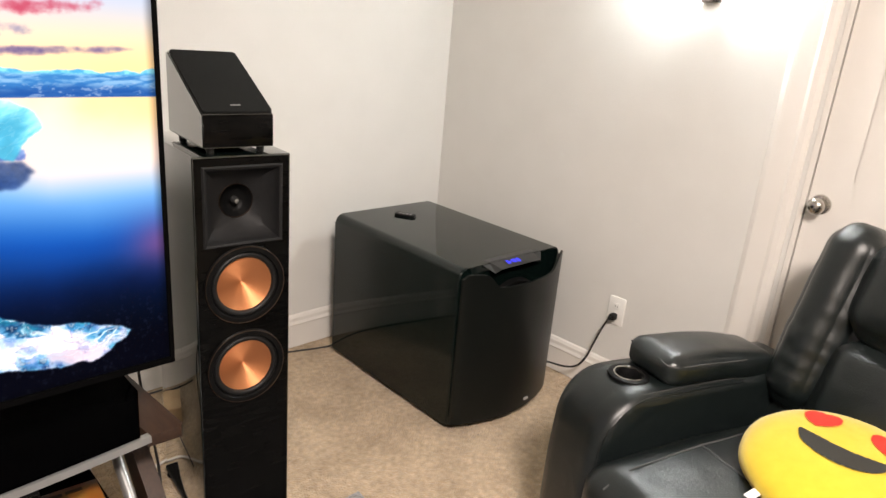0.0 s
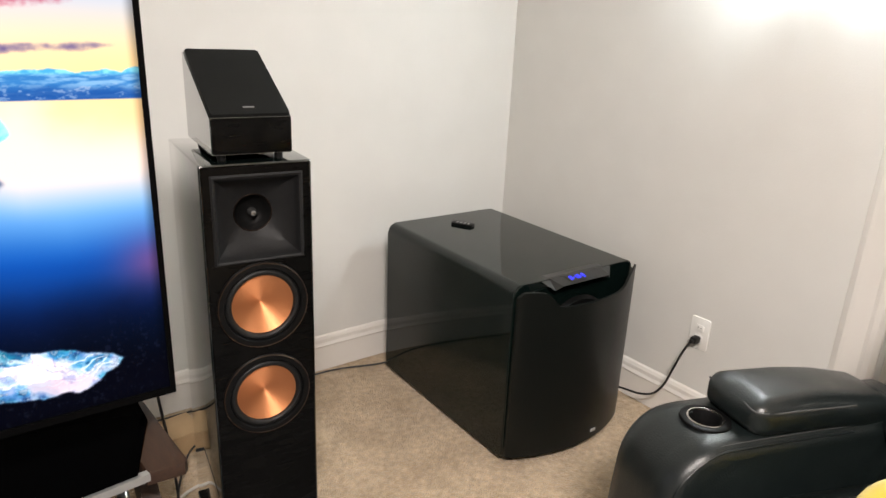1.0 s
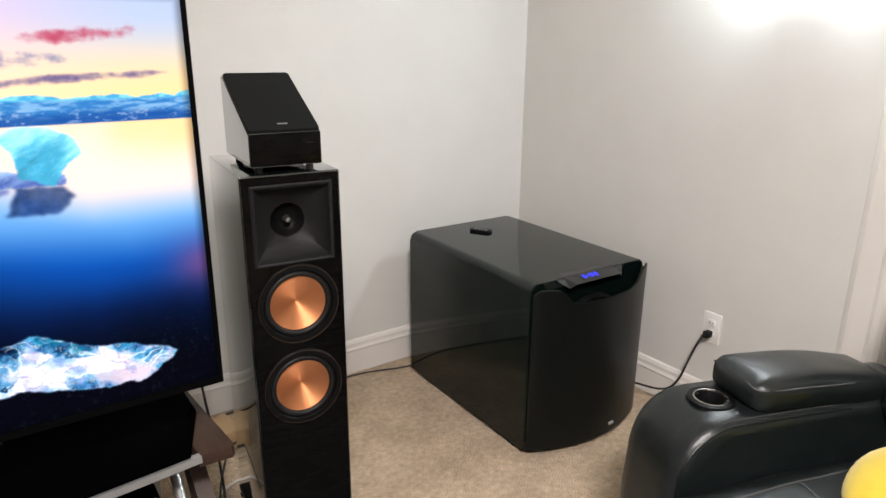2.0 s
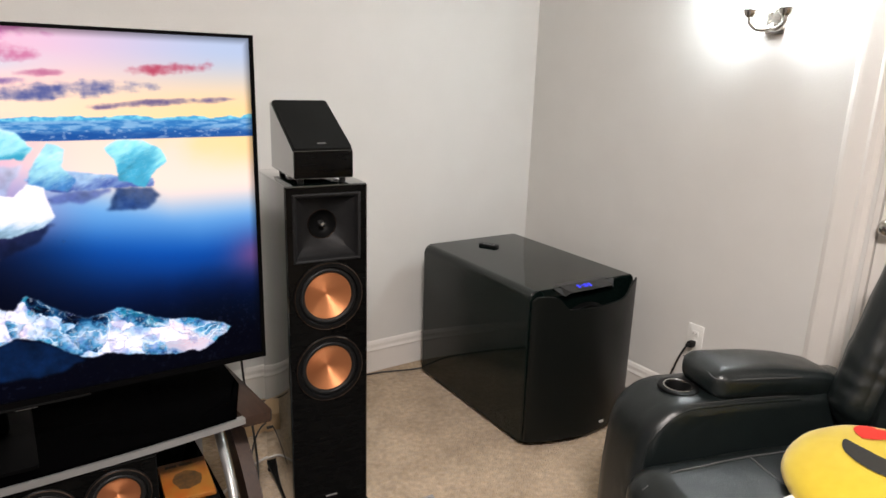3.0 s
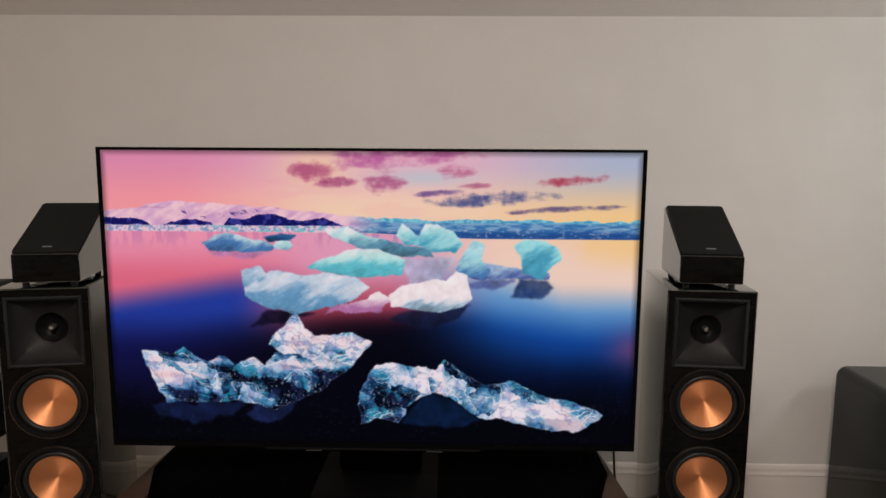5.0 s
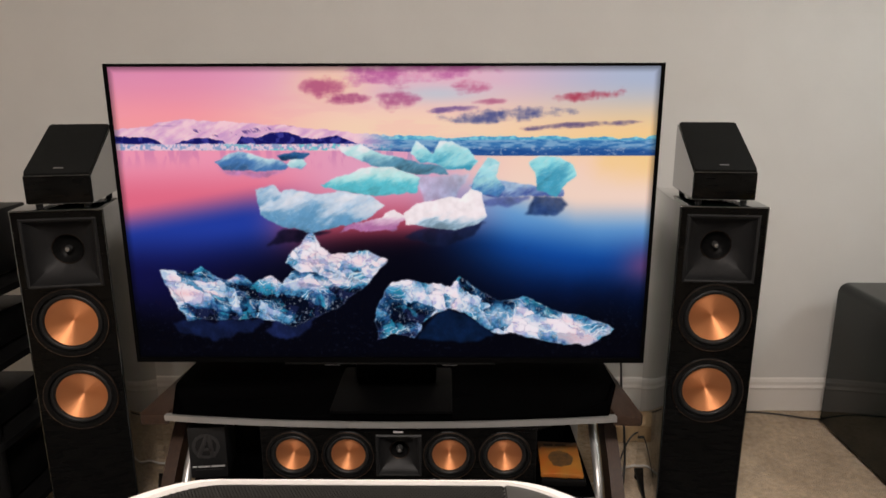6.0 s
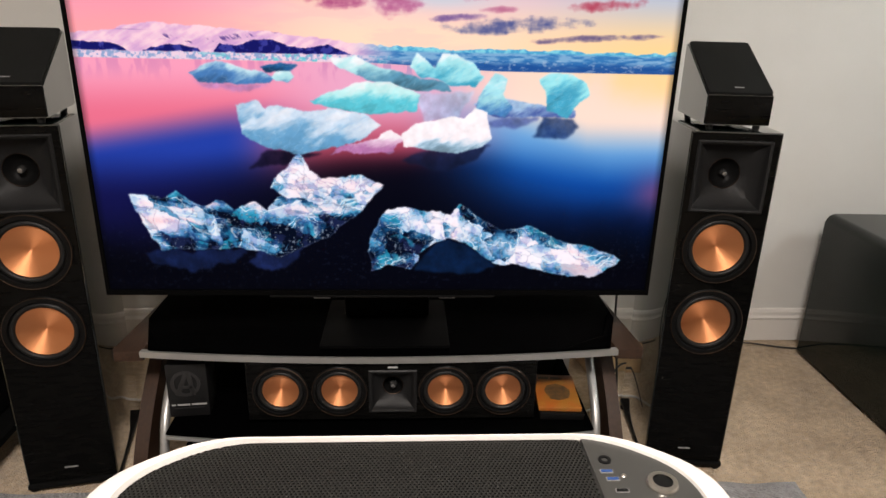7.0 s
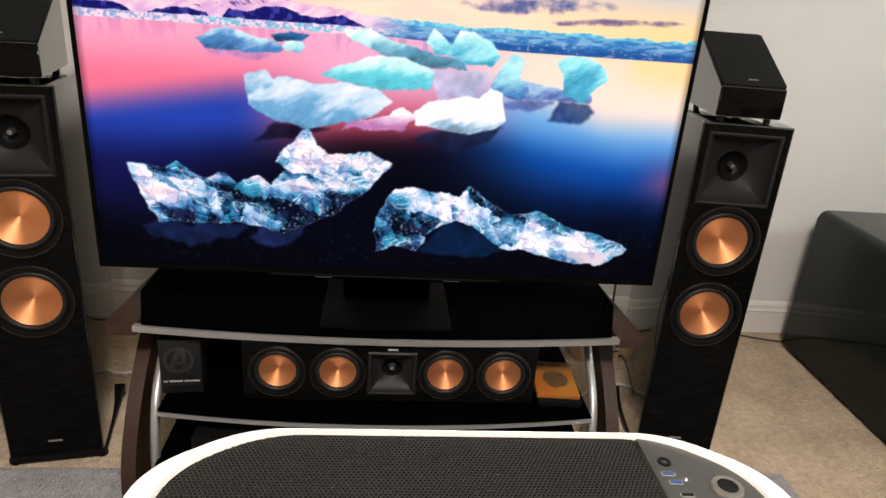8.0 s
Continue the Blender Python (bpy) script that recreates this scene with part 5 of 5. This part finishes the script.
def arm_block(yc):
    """An arm whose top rolls down over the front."""
    bm = bmesh.new()
    sec = [(-0.62, 0.05), (-0.62, 0.575), (-0.30, 0.592)] + [(-0.08 + 0.01 * k, 0.5995 + 0.0003 * k) for k in range(9)]
    sec += [(0.0 + 0.15 * math.sin(radians(a)), 0.452 + 0.15 * math.cos(radians(a))) for a in range(10, 91, 10)]
    sec += [(0.158, 0.35), (0.16, 0.20), (0.15, 0.05)]
    cols = []
    mid = [(0.01 * k, 0.0) for k in range(-6, 7)]
    for w, inset in [(-ARM_H, 0.035), (-ARM_H + 0.006, 0.016), (-ARM_H + 0.020, 0.004)] + mid + [(ARM_H - 0.020, 0.004), (ARM_H - 0.006, 0.016), (ARM_H, 0.035)]:
        row = []
        for x, z in sec:
            dx = -inset if x > -0.6 and z < 0.56 else 0
            dz = -inset if z > 0.2 else 0
            k = min(1.0, max(0.0, (x) / 0.15))
            row.append(bm.verts.new((x - inset * k, yc + w, z + (-inset * (1 - k) if z > 0.30 else 0))))
        cols.append(row)
    for a, b in zip(cols, cols[1:]):
        for k in range(len(sec) - 1):
            bm.faces.new((a[k], a[k + 1], b[k + 1], b[k]))
        bm.faces.new((a[-1], a[0], b[0], b[-1]))
    bm.faces.new(cols[0])
    bm.faces.new(cols[-1][::-1])
    bmesh.ops.triangulate(bm, faces=[f for f in bm.faces if len(f.verts) > 4])
    hole = [f for f in bm.faces if f.calc_center_median().z > 0.55 and math.hypot(f.calc_center_median().x + 0.010, f.calc_center_median().y - yc) < 0.041]
    bmesh.ops.delete(bm, geom=hole, context="FACES")
    return bm


def creased(bm, strength, scale, seed):
    for v in bm.verts:
        n = noise.noise(Vector((v.co.x * scale + seed, v.co.y * scale, v.co.z * scale)))
        v.co += Vector((0, 0, 1)) * strength * n
    return bm


for side, yc in ((0, -0.014), (1, SEAT_W + 2 * ARM_H)):
    a = part("arm", arm_block(yc), LEATHER, chair, "rolled black leather arm")
    pad = creased(soft_box(-0.50, -0.068, yc - 0.088, yc + 0.094, 0.588, 0.676, 0.032, puff=0.012, cuts=16), 0.003, 9, side)
    for v in pad.verts:
        k = (v.co.x + 0.075) / -0.385
        v.co.z -= 0.045 * max(0.0, k) ** 1.8
        v.co.y = yc + (v.co.y - yc) * (1 - 0.12 * max(0.0, min(1.0, k)))
    part("arm_pad", pad, LEATHER, a, "raised padded armrest")
    part("pad_seam", tube([(-0.075, yc - 0.078, 0.656), (-0.070, yc - 0.03, 0.660), (-0.070, yc + 0.03, 0.660), (-0.075, yc + 0.084, 0.656), (-0.20, yc + 0.095, 0.652), (-0.34, yc + 0.092, 0.640)], 0.0022, 6), STITCH, a)
    inn = 1 if side == 0 else -1
    run = [(-0.34, 0.576), (-0.18, 0.583), (-0.05, 0.586), (0.03, 0.583), (0.085, 0.556), (0.122, 0.510), (0.138, 0.452), (0.143, 0.36), (0.144, 0.24)]
    part("arm_seam", tube([(x, yc + inn * (ARM_H - 0.007), z) for x, z in run], 0.0034, 8), LEATHER, a, "raised leather piping")
    part("seam_stitch", tube([(x + 0.002, yc + inn * (ARM_H - 0.017), z + 0.0085) for x, z in run[:6]], 0.0013, 6), STITCH, a)
    cup = part("cup_holder", revolve([(0.034, -0.055), (0.0365, 0.0015), (0.039, 0.0045), (0.050, 0.0055), (0.055, 0.0035), (0.0565, -0.002)], 40, "Z"), SATIN, a, "black ring cup holder", at=pose(-0.010, yc, 0.6015))
    part("cup_bottom", revolve([(0.0, -0.0535), (0.035, -0.0535)], 32, "Z"), VOID, cup)
    part("cup_ring", revolve([(0.0368, 0.002), (0.0375, 0.0055), (0.0395, 0.0058), (0.041, 0.0048)], 40, "Z"), CHROME, cup, "thin metal lip")

y0, y1 = ARM_H - 0.010, ARM_H + SEAT_W - 0.004
seat_bm = creased(soft_box(-0.44, 0.225, y0, y1, 0.25, 0.478, 0.080, puff=0.020, cuts=24), 0.006, 6, 3)
seat_tops = [v.co.copy() for v in seat_bm.verts if v.co.z > 0.30]


def on_seat(x, y):
    """The height of the cushion near (x, y)."""
    return max(p.z for p in sorted(seat_tops, key=lambda p: (p.x - x) ** 2 + (p.y - y) ** 2)[:3])


seat = part("seat", seat_bm, LEATHER, chair, "soft black leather seat cushion")
for run in ([(-0.11 + 0.02 * math.sin(k / 8 * math.pi), y0 + 0.02 + (y1 - y0 - 0.04) * k / 8) for k in range(9)],
            [(0.215 - 0.62 * k / 8, y0 + 0.10 - 0.02 * (k / 8)) for k in range(9)], [(0.215 - 0.62 * k / 8, y1 - 0.10) for k in range(9)]):
    part("seat_seam", tube([(x, y, on_seat(x, y) - 0.0003) for x, y in run], 0.0024, 6), STITCH, seat)
part("front_panel", soft_box(0.05, 0.19, y0, y1, 0.06, 0.285, 0.03, puff=0.012), LEATHER, chair)
part("base", box(-0.60, 0.10, -0.06, SEAT_W + 3 * ARM_H - 0.04, 0.03, 0.27, 0.01), SATIN, chair)
for x in (-0.55, 0.06):
    for y in (0.0, SEAT_W + 2 * ARM_H):
        part("foot", box(x - 0.03, x + 0.03, y - 0.03, y + 0.03, 0.0, 0.032, 0.003), RUBBER, chair)

BACK = Matrix.Translation((-0.42, 0, 0.40)) @ Matrix.Rotation(radians(-17), 4, "Y")
back_core = part("backrest", soft_box(-0.20, -0.02, 0.045, SEAT_W + 2 * ARM_H - 0.045, -0.02, 0.66, 0.07, puff=0.01, cuts=14), LEATHER, chair, "reclined padded leather backrest", at=BACK)
for sgn, ya, yb in ((0, 0.052, 0.205), (1, SEAT_W + 2 * ARM_H - 0.205, SEAT_W + 2 * ARM_H - 0.052)):
    bol = creased(soft_box(-0.14, 0.045, ya, yb, 0.12, 0.655, 0.068, puff=0.012, cuts=40), 0.003, 14, sgn)
    for v in bol.verts:
        fold = max(0.0, 1 - abs(v.co.z - 0.22) / 0.24)
        inner = max(0.0, 1 - abs(v.co.y - (yb if sgn == 0 else ya)) / 0.11)
        low = max(0.0, min(1.0, (0.46 - v.co.z) / 0.10))
        v.co.x += 0.0024 * inner * low * math.sin(v.co.z * 125 + 9 * v.co.y + 5 * noise.noise(Vector((v.co.z * 8, v.co.y * 5, sgn))))
        v.co.x += 0.0075 * fold * noise.noise(Vector((v.co.z * 46 + v.co.y * 9, v.co.y * 6, sgn + 1.0))) + 0.004 * noise.noise(Vector((v.co.z * 14, v.co.y * 7, sgn + 4.0)))
    part("side_bolster", bol, LEATHER, back_core, "gathered leather side bolster")
part("lumbar_cushion", creased(soft_box(-0.12, 0.035, 0.200, SEAT_W + 2 * ARM_H - 0.200, 0.06, 0.37, 0.06, puff=0.02, cuts=14), 0.004, 10, 5), LEATHER, back_core)
part("head_cushion", creased(soft_box(-0.12, 0.055, 0.196, SEAT_W + 2 * ARM_H - 0.196, 0.375, 0.655, 0.07, puff=0.02, cuts=14), 0.004, 10, 6), LEATHER, back_core)

# ---- round plush cushion ----
cushion = thing("round_cushion", Matrix.Translation((1.777, -1.100, 0.552)) @ Matrix.Rotation(radians(-90), 4, "Z") @ Matrix.Rotation(radians(9), 4, "X"), "round yellow plush cushion with red and dark felt patches", "cushion")


def plush_z(x, y):
    r = min(1.0, math.hypot(x, y) / 0.205)
    return 0.066 * (1 - r ** 2.6) ** 0.5 * (1 + 0.05 * noise.noise(Vector((x * 9, y * 9, 2))))


ball = bmesh.new()
rings = []
for k in range(-12, 13):
    a = k / 12 * math.pi / 2
    r = 0.205 * abs(math.cos(a)) ** 0.55 if abs(k) < 12 else 0.0
    ring = []
    for i in range(56 if r else 1):
        t = 2 * math.pi * i / 56
        x, y = r * math.cos(t), r * math.sin(t)
        z = plush_z(x, y) * (1 if k >= 0 else -1)
        wob = 1 + 0.018 * noise.noise(Vector((math.cos(t) * 3, math.sin(t) * 3, 5)))
        ring.append(ball.verts.new((x * wob, y * wob, z)))
    rings.append(ring)
for a, b in zip(rings, rings[1:]):
    for k in range(56):
        q = list(dict.fromkeys([a[k % len(a)], a[(k + 1) % 56 % len(a)], b[(k + 1) % 56 % len(b)], b[k % len(b)]]))
        if len(q) > 2:
            ball.faces.new(q)
part("plush_body", ball, PLUSH, cushion)


def felt(inside, lift, n=44, box_=(-0.15, 0.15, -0.15, 0.15)):
    """A felt patch that follows the plush, cut where inside(x, y) says."""
    bm = bmesh.new()
    xs = np.linspace(box_[0], box_[1], n)
    ys = np.linspace(box_[2], box_[3], n)
    made = {}
    for i in range(n - 1):
        for j in range(n - 1):
            if inside((xs[i] + xs[i + 1]) / 2, (ys[j] + ys[j + 1]) / 2):
                q = []
                for a, b in ((i, j), (i + 1, j), (i + 1, j + 1), (i, j + 1)):
                    if (a, b) not in made:
                        made[a, b] = bm.verts.new((xs[a], ys[b], plush_z(xs[a], ys[b]) + lift))
                    q.append(made[a, b])
                bm.faces.new(q)
    return bm


def heart(cx, cy, s):
    return lambda x, y: ((((x - cx) / s) ** 2 + ((y - cy) / s) ** 2 - 1) ** 3 - ((x - cx) / s) ** 2 * ((y - cy) / s) ** 3) < 0


for cx in (-0.072, 0.072):
    part("felt_patch", felt(heart(cx, 0.082, 0.036), 0.003, 110), FELT_RED, cushion, "red heart-shaped felt patch")
part("felt_patch", felt(lambda x, y: y < 0.022 + 0.0 * x and (x / 0.098) ** 2 + ((y - 0.022) / 0.078) ** 2 < 1 and y < 0.022 - 0.018 * (1 - (x / 0.098) ** 2), 0.003, 110), FELT_DARK, cushion, "dark crescent felt patch")
part("tag", box(-0.008, 0.012, -0.235, -0.195, -0.006, -0.003), WHITE_CLOTH, cushion, "small white cloth label", at=pose(-0.055, 0.02, 0, 0, 0, -14))

# ---- wall outlet with the subwoofer's plug ----
outlet = thing("wall_outlet", pose(X1, -0.075, 0.385, 0, 0, -90), "white duplex wall outlet with a black plug", "outlet")
part("plate", moved(prism(rounded(-0.037, 0.037, -0.060, 0.060, 0.006), 0, 0.006, 0.002), Matrix.Rotation(radians(90), 4, "X")), PLASTIC_WHITE, outlet)
for z in (-0.020, 0.020):
    sk = part("socket", moved(prism(rounded(-0.017, 0.017, z - 0.0145, z + 0.0145, 0.009), 0.006, 0.0078, 0.0008), Matrix.Rotation(radians(90), 4, "X")), PLASTIC_WHITE, outlet)
    for x, h in ((-0.006, 0.0045), (0.006, 0.0035)):
        part("slot", box(x - 0.001, x + 0.001, -0.0082, -0.0074, z - h + 0.002, z + h + 0.002), VOID, sk, smooth=False)
part("screw", revolve([(0.0, -0.0075), (0.003, -0.007), (0.0034, -0.005)], 12), PLASTIC_WHITE, outlet)
cord = thing("mains_cable", pose(0, 0, 0), "black power cord from the outlet to the subwoofer", "cable")
part("plug", join(box(X1 - 0.042, X1 - 0.008, -0.089, -0.063, 0.352, 0.378, 0.006), box(X1 - 0.056, X1 - 0.040, -0.083, -0.069, 0.357, 0.372, 0.004)), RUBBER, cord)
part("cable", tube([(2.476, -0.075, 0.362), (2.462, -0.060, 0.318), (2.458, -0.036, 0.240), (2.455, -0.012, 0.165), (2.448, 0.022, 0.112), (2.436, 0.075, 0.088), (2.418, 0.16, 0.080), (2.40, 0.30, 0.050), (2.39, 0.55, 0.012), (2.37, 0.86, 0.012), (2.30, 0.905, 0.05)], 0.0042, 10), CABLE, cord)

line = thing("signal_cable", pose(0, 0, 0), "thin black cable lying along the baseboard", "cable")
part("cable", tube([(0.55, 0.985, 0.007), (0.85, 0.990, 0.007), (1.15, 0.992, 0.007), (1.40, 0.998, 0.007), (1.60, 0.99, 0.007), (1.78, 0.94, 0.006), (1.92, 0.91, 0.02), (1.96, 0.905, 0.08)], 0.0036, 8), CABLE, line)
lead = thing("power_lead", pose(0, 0, 0), "black cable hanging behind the television", "cable")
part("cable", tube([(0.668, 0.11, 0.76), (0.690, 0.17, 0.66), (0.742, 0.30, 0.56), (0.762, 0.34, 0.44), (0.768, 0.30, 0.32), (0.762, 0.24, 0.20), (0.745, 0.20, 0.10)], 0.0038, 8), CABLE, lead)
loop = thing("speaker_cable", pose(0, 0, 0), "looped black speaker cable behind the stand", "cable")
part("cable", tube([(0.80, 0.46, 0.006), (0.83, 0.54, 0.03), (0.87, 0.60, 0.075), (0.905, 0.61, 0.115), (0.94, 0.58, 0.13), (0.965, 0.54, 0.12), (0.975, 0.515, 0.11)], 0.0034, 8), CABLE, loop)
wire = thing("white_cable", pose(0, 0, 0), "pale cable lying on the carpet", "cable")
part("cable", tube([(0.66, 0.40, 0.006), (0.76, 0.47, 0.006), (0.84, 0.535, 0.006), (0.90, 0.56, 0.006), (1.02, 0.60, 0.006)], 0.005, 8), CABLE_WHITE, wire)
wire2 = thing("white_cable", pose(0, 0, 0), "pale cable lying on the carpet by the rack", "cable")
part("cable", tube([(-0.62, 0.62, 0.006), (-0.74, 0.56, 0.006), (-0.86, 0.58, 0.006), (-0.98, 0.54, 0.006), (-1.12, 0.56, 0.006)], 0.005, 8), CABLE_WHITE, wire2)
line2 = thing("signal_cable", pose(0, 0, 0), "thin black cable along the baseboard by the rack", "cable")
part("cable", tube([(-0.55, 0.99, 0.007), (-0.80, 0.985, 0.007), (-1.05, 0.992, 0.007), (-1.35, 0.98, 0.007)], 0.0036, 8), CABLE, line2)
link = thing("adapter_cable", pose(0, 0, 0), "black cable bundle with a plug behind the shelf", "cable")
part("cable", tube([(0.36, 0.22, 0.3125), (0.45, 0.24, 0.330), (0.56, 0.26, 0.36), (0.62, 0.24, 0.40), (0.635, 0.20, 0.47)], 0.006, 8), CABLE, link)

carton = thing("cardboard_box", pose(0.895, 0.815, 0, 0, 0, 8), "small closed cardboard box by the baseboard", "box")
part("carton", box(-0.095, 0.075, -0.07, 0.07, 0, 0.070, 0.002), CARD, carton)
part("flap", box(-0.094, 0.074, -0.069, 0.001, 0.0702, 0.073), CARD, carton, smooth=False)

# ---- equipment rack ----
rack = thing("equipment_rack", pose(-1.45, 0.22, 0), "black open equipment rack with round posts", "rack")
for z in (0.14, 0.40, 0.64, 0.86):
    part("shelf", prism(rounded(-0.28, 0.28, -0.22, 0.22, 0.03), z - 0.022, z, 0.003), SATIN, rack)
for x in (-0.25, 0.25):
    for y in (-0.19, 0.19):
        part("post", revolve([(0.0, 0.0), (0.024, 0.0), (0.026, 0.02), (0.019, 0.05), (0.019, 0.858), (0.0, 0.858)], 18, "Z"), SATIN, rack, at=pose(x, y, 0))


def component(name, z, w, d, h, label, knobs):
    c = thing(name, pose(-1.45, 0.03, z + 0.0005), label, "audio component", "hi-fi components in the rack")
    part("body", box(-w / 2, w / 2, 0.012, d, 0.012, h, 0.004), SATIN, c)
    part("front_plate", box(-w / 2 - 0.004, w / 2 + 0.004, 0.0, 0.012, 0.012, h + 0.002, 0.003), BAFFLE, c)
    for x in (-w / 2 + 0.04, w / 2 - 0.04):
        for y in (0.04, d - 0.04):
            part("foot", revolve([(0.0, 0.0), (0.018, 0.0), (0.018, 0.0125), (0.0, 0.0125)], 14, "Z"), RUBBER, c, at=pose(x, y, 0))
    for x, r in knobs:
        part("knob", revolve([(0.0, -0.016), (r * 0.9, -0.016), (r, -0.012), (r, 0.0)], 20), BADGE_DIM, c, at=pose(x, 0, h * 0.5))
    return c


component("amplifier", 0.14, 0.43, 0.34, 0.17, "black amplifier with small bright knobs in the rack", ((0.16, 0.008), (0.185, 0.008), (0.135, 0.006), (-0.14, 0.022)))
component("disc_player", 0.40, 0.43, 0.30, 0.10, "slim black disc player in the rack", ((0.17, 0.006),))
component("receiver", 0.64, 0.43, 0.34, 0.12, "black receiver in the rack", ((0.15, 0.02), (-0.15, 0.02)))
component("turntable_amp", 0.86, 0.43, 0.36, 0.215, "tall black power amplifier on top of the rack", ((0.18, 0.006),))
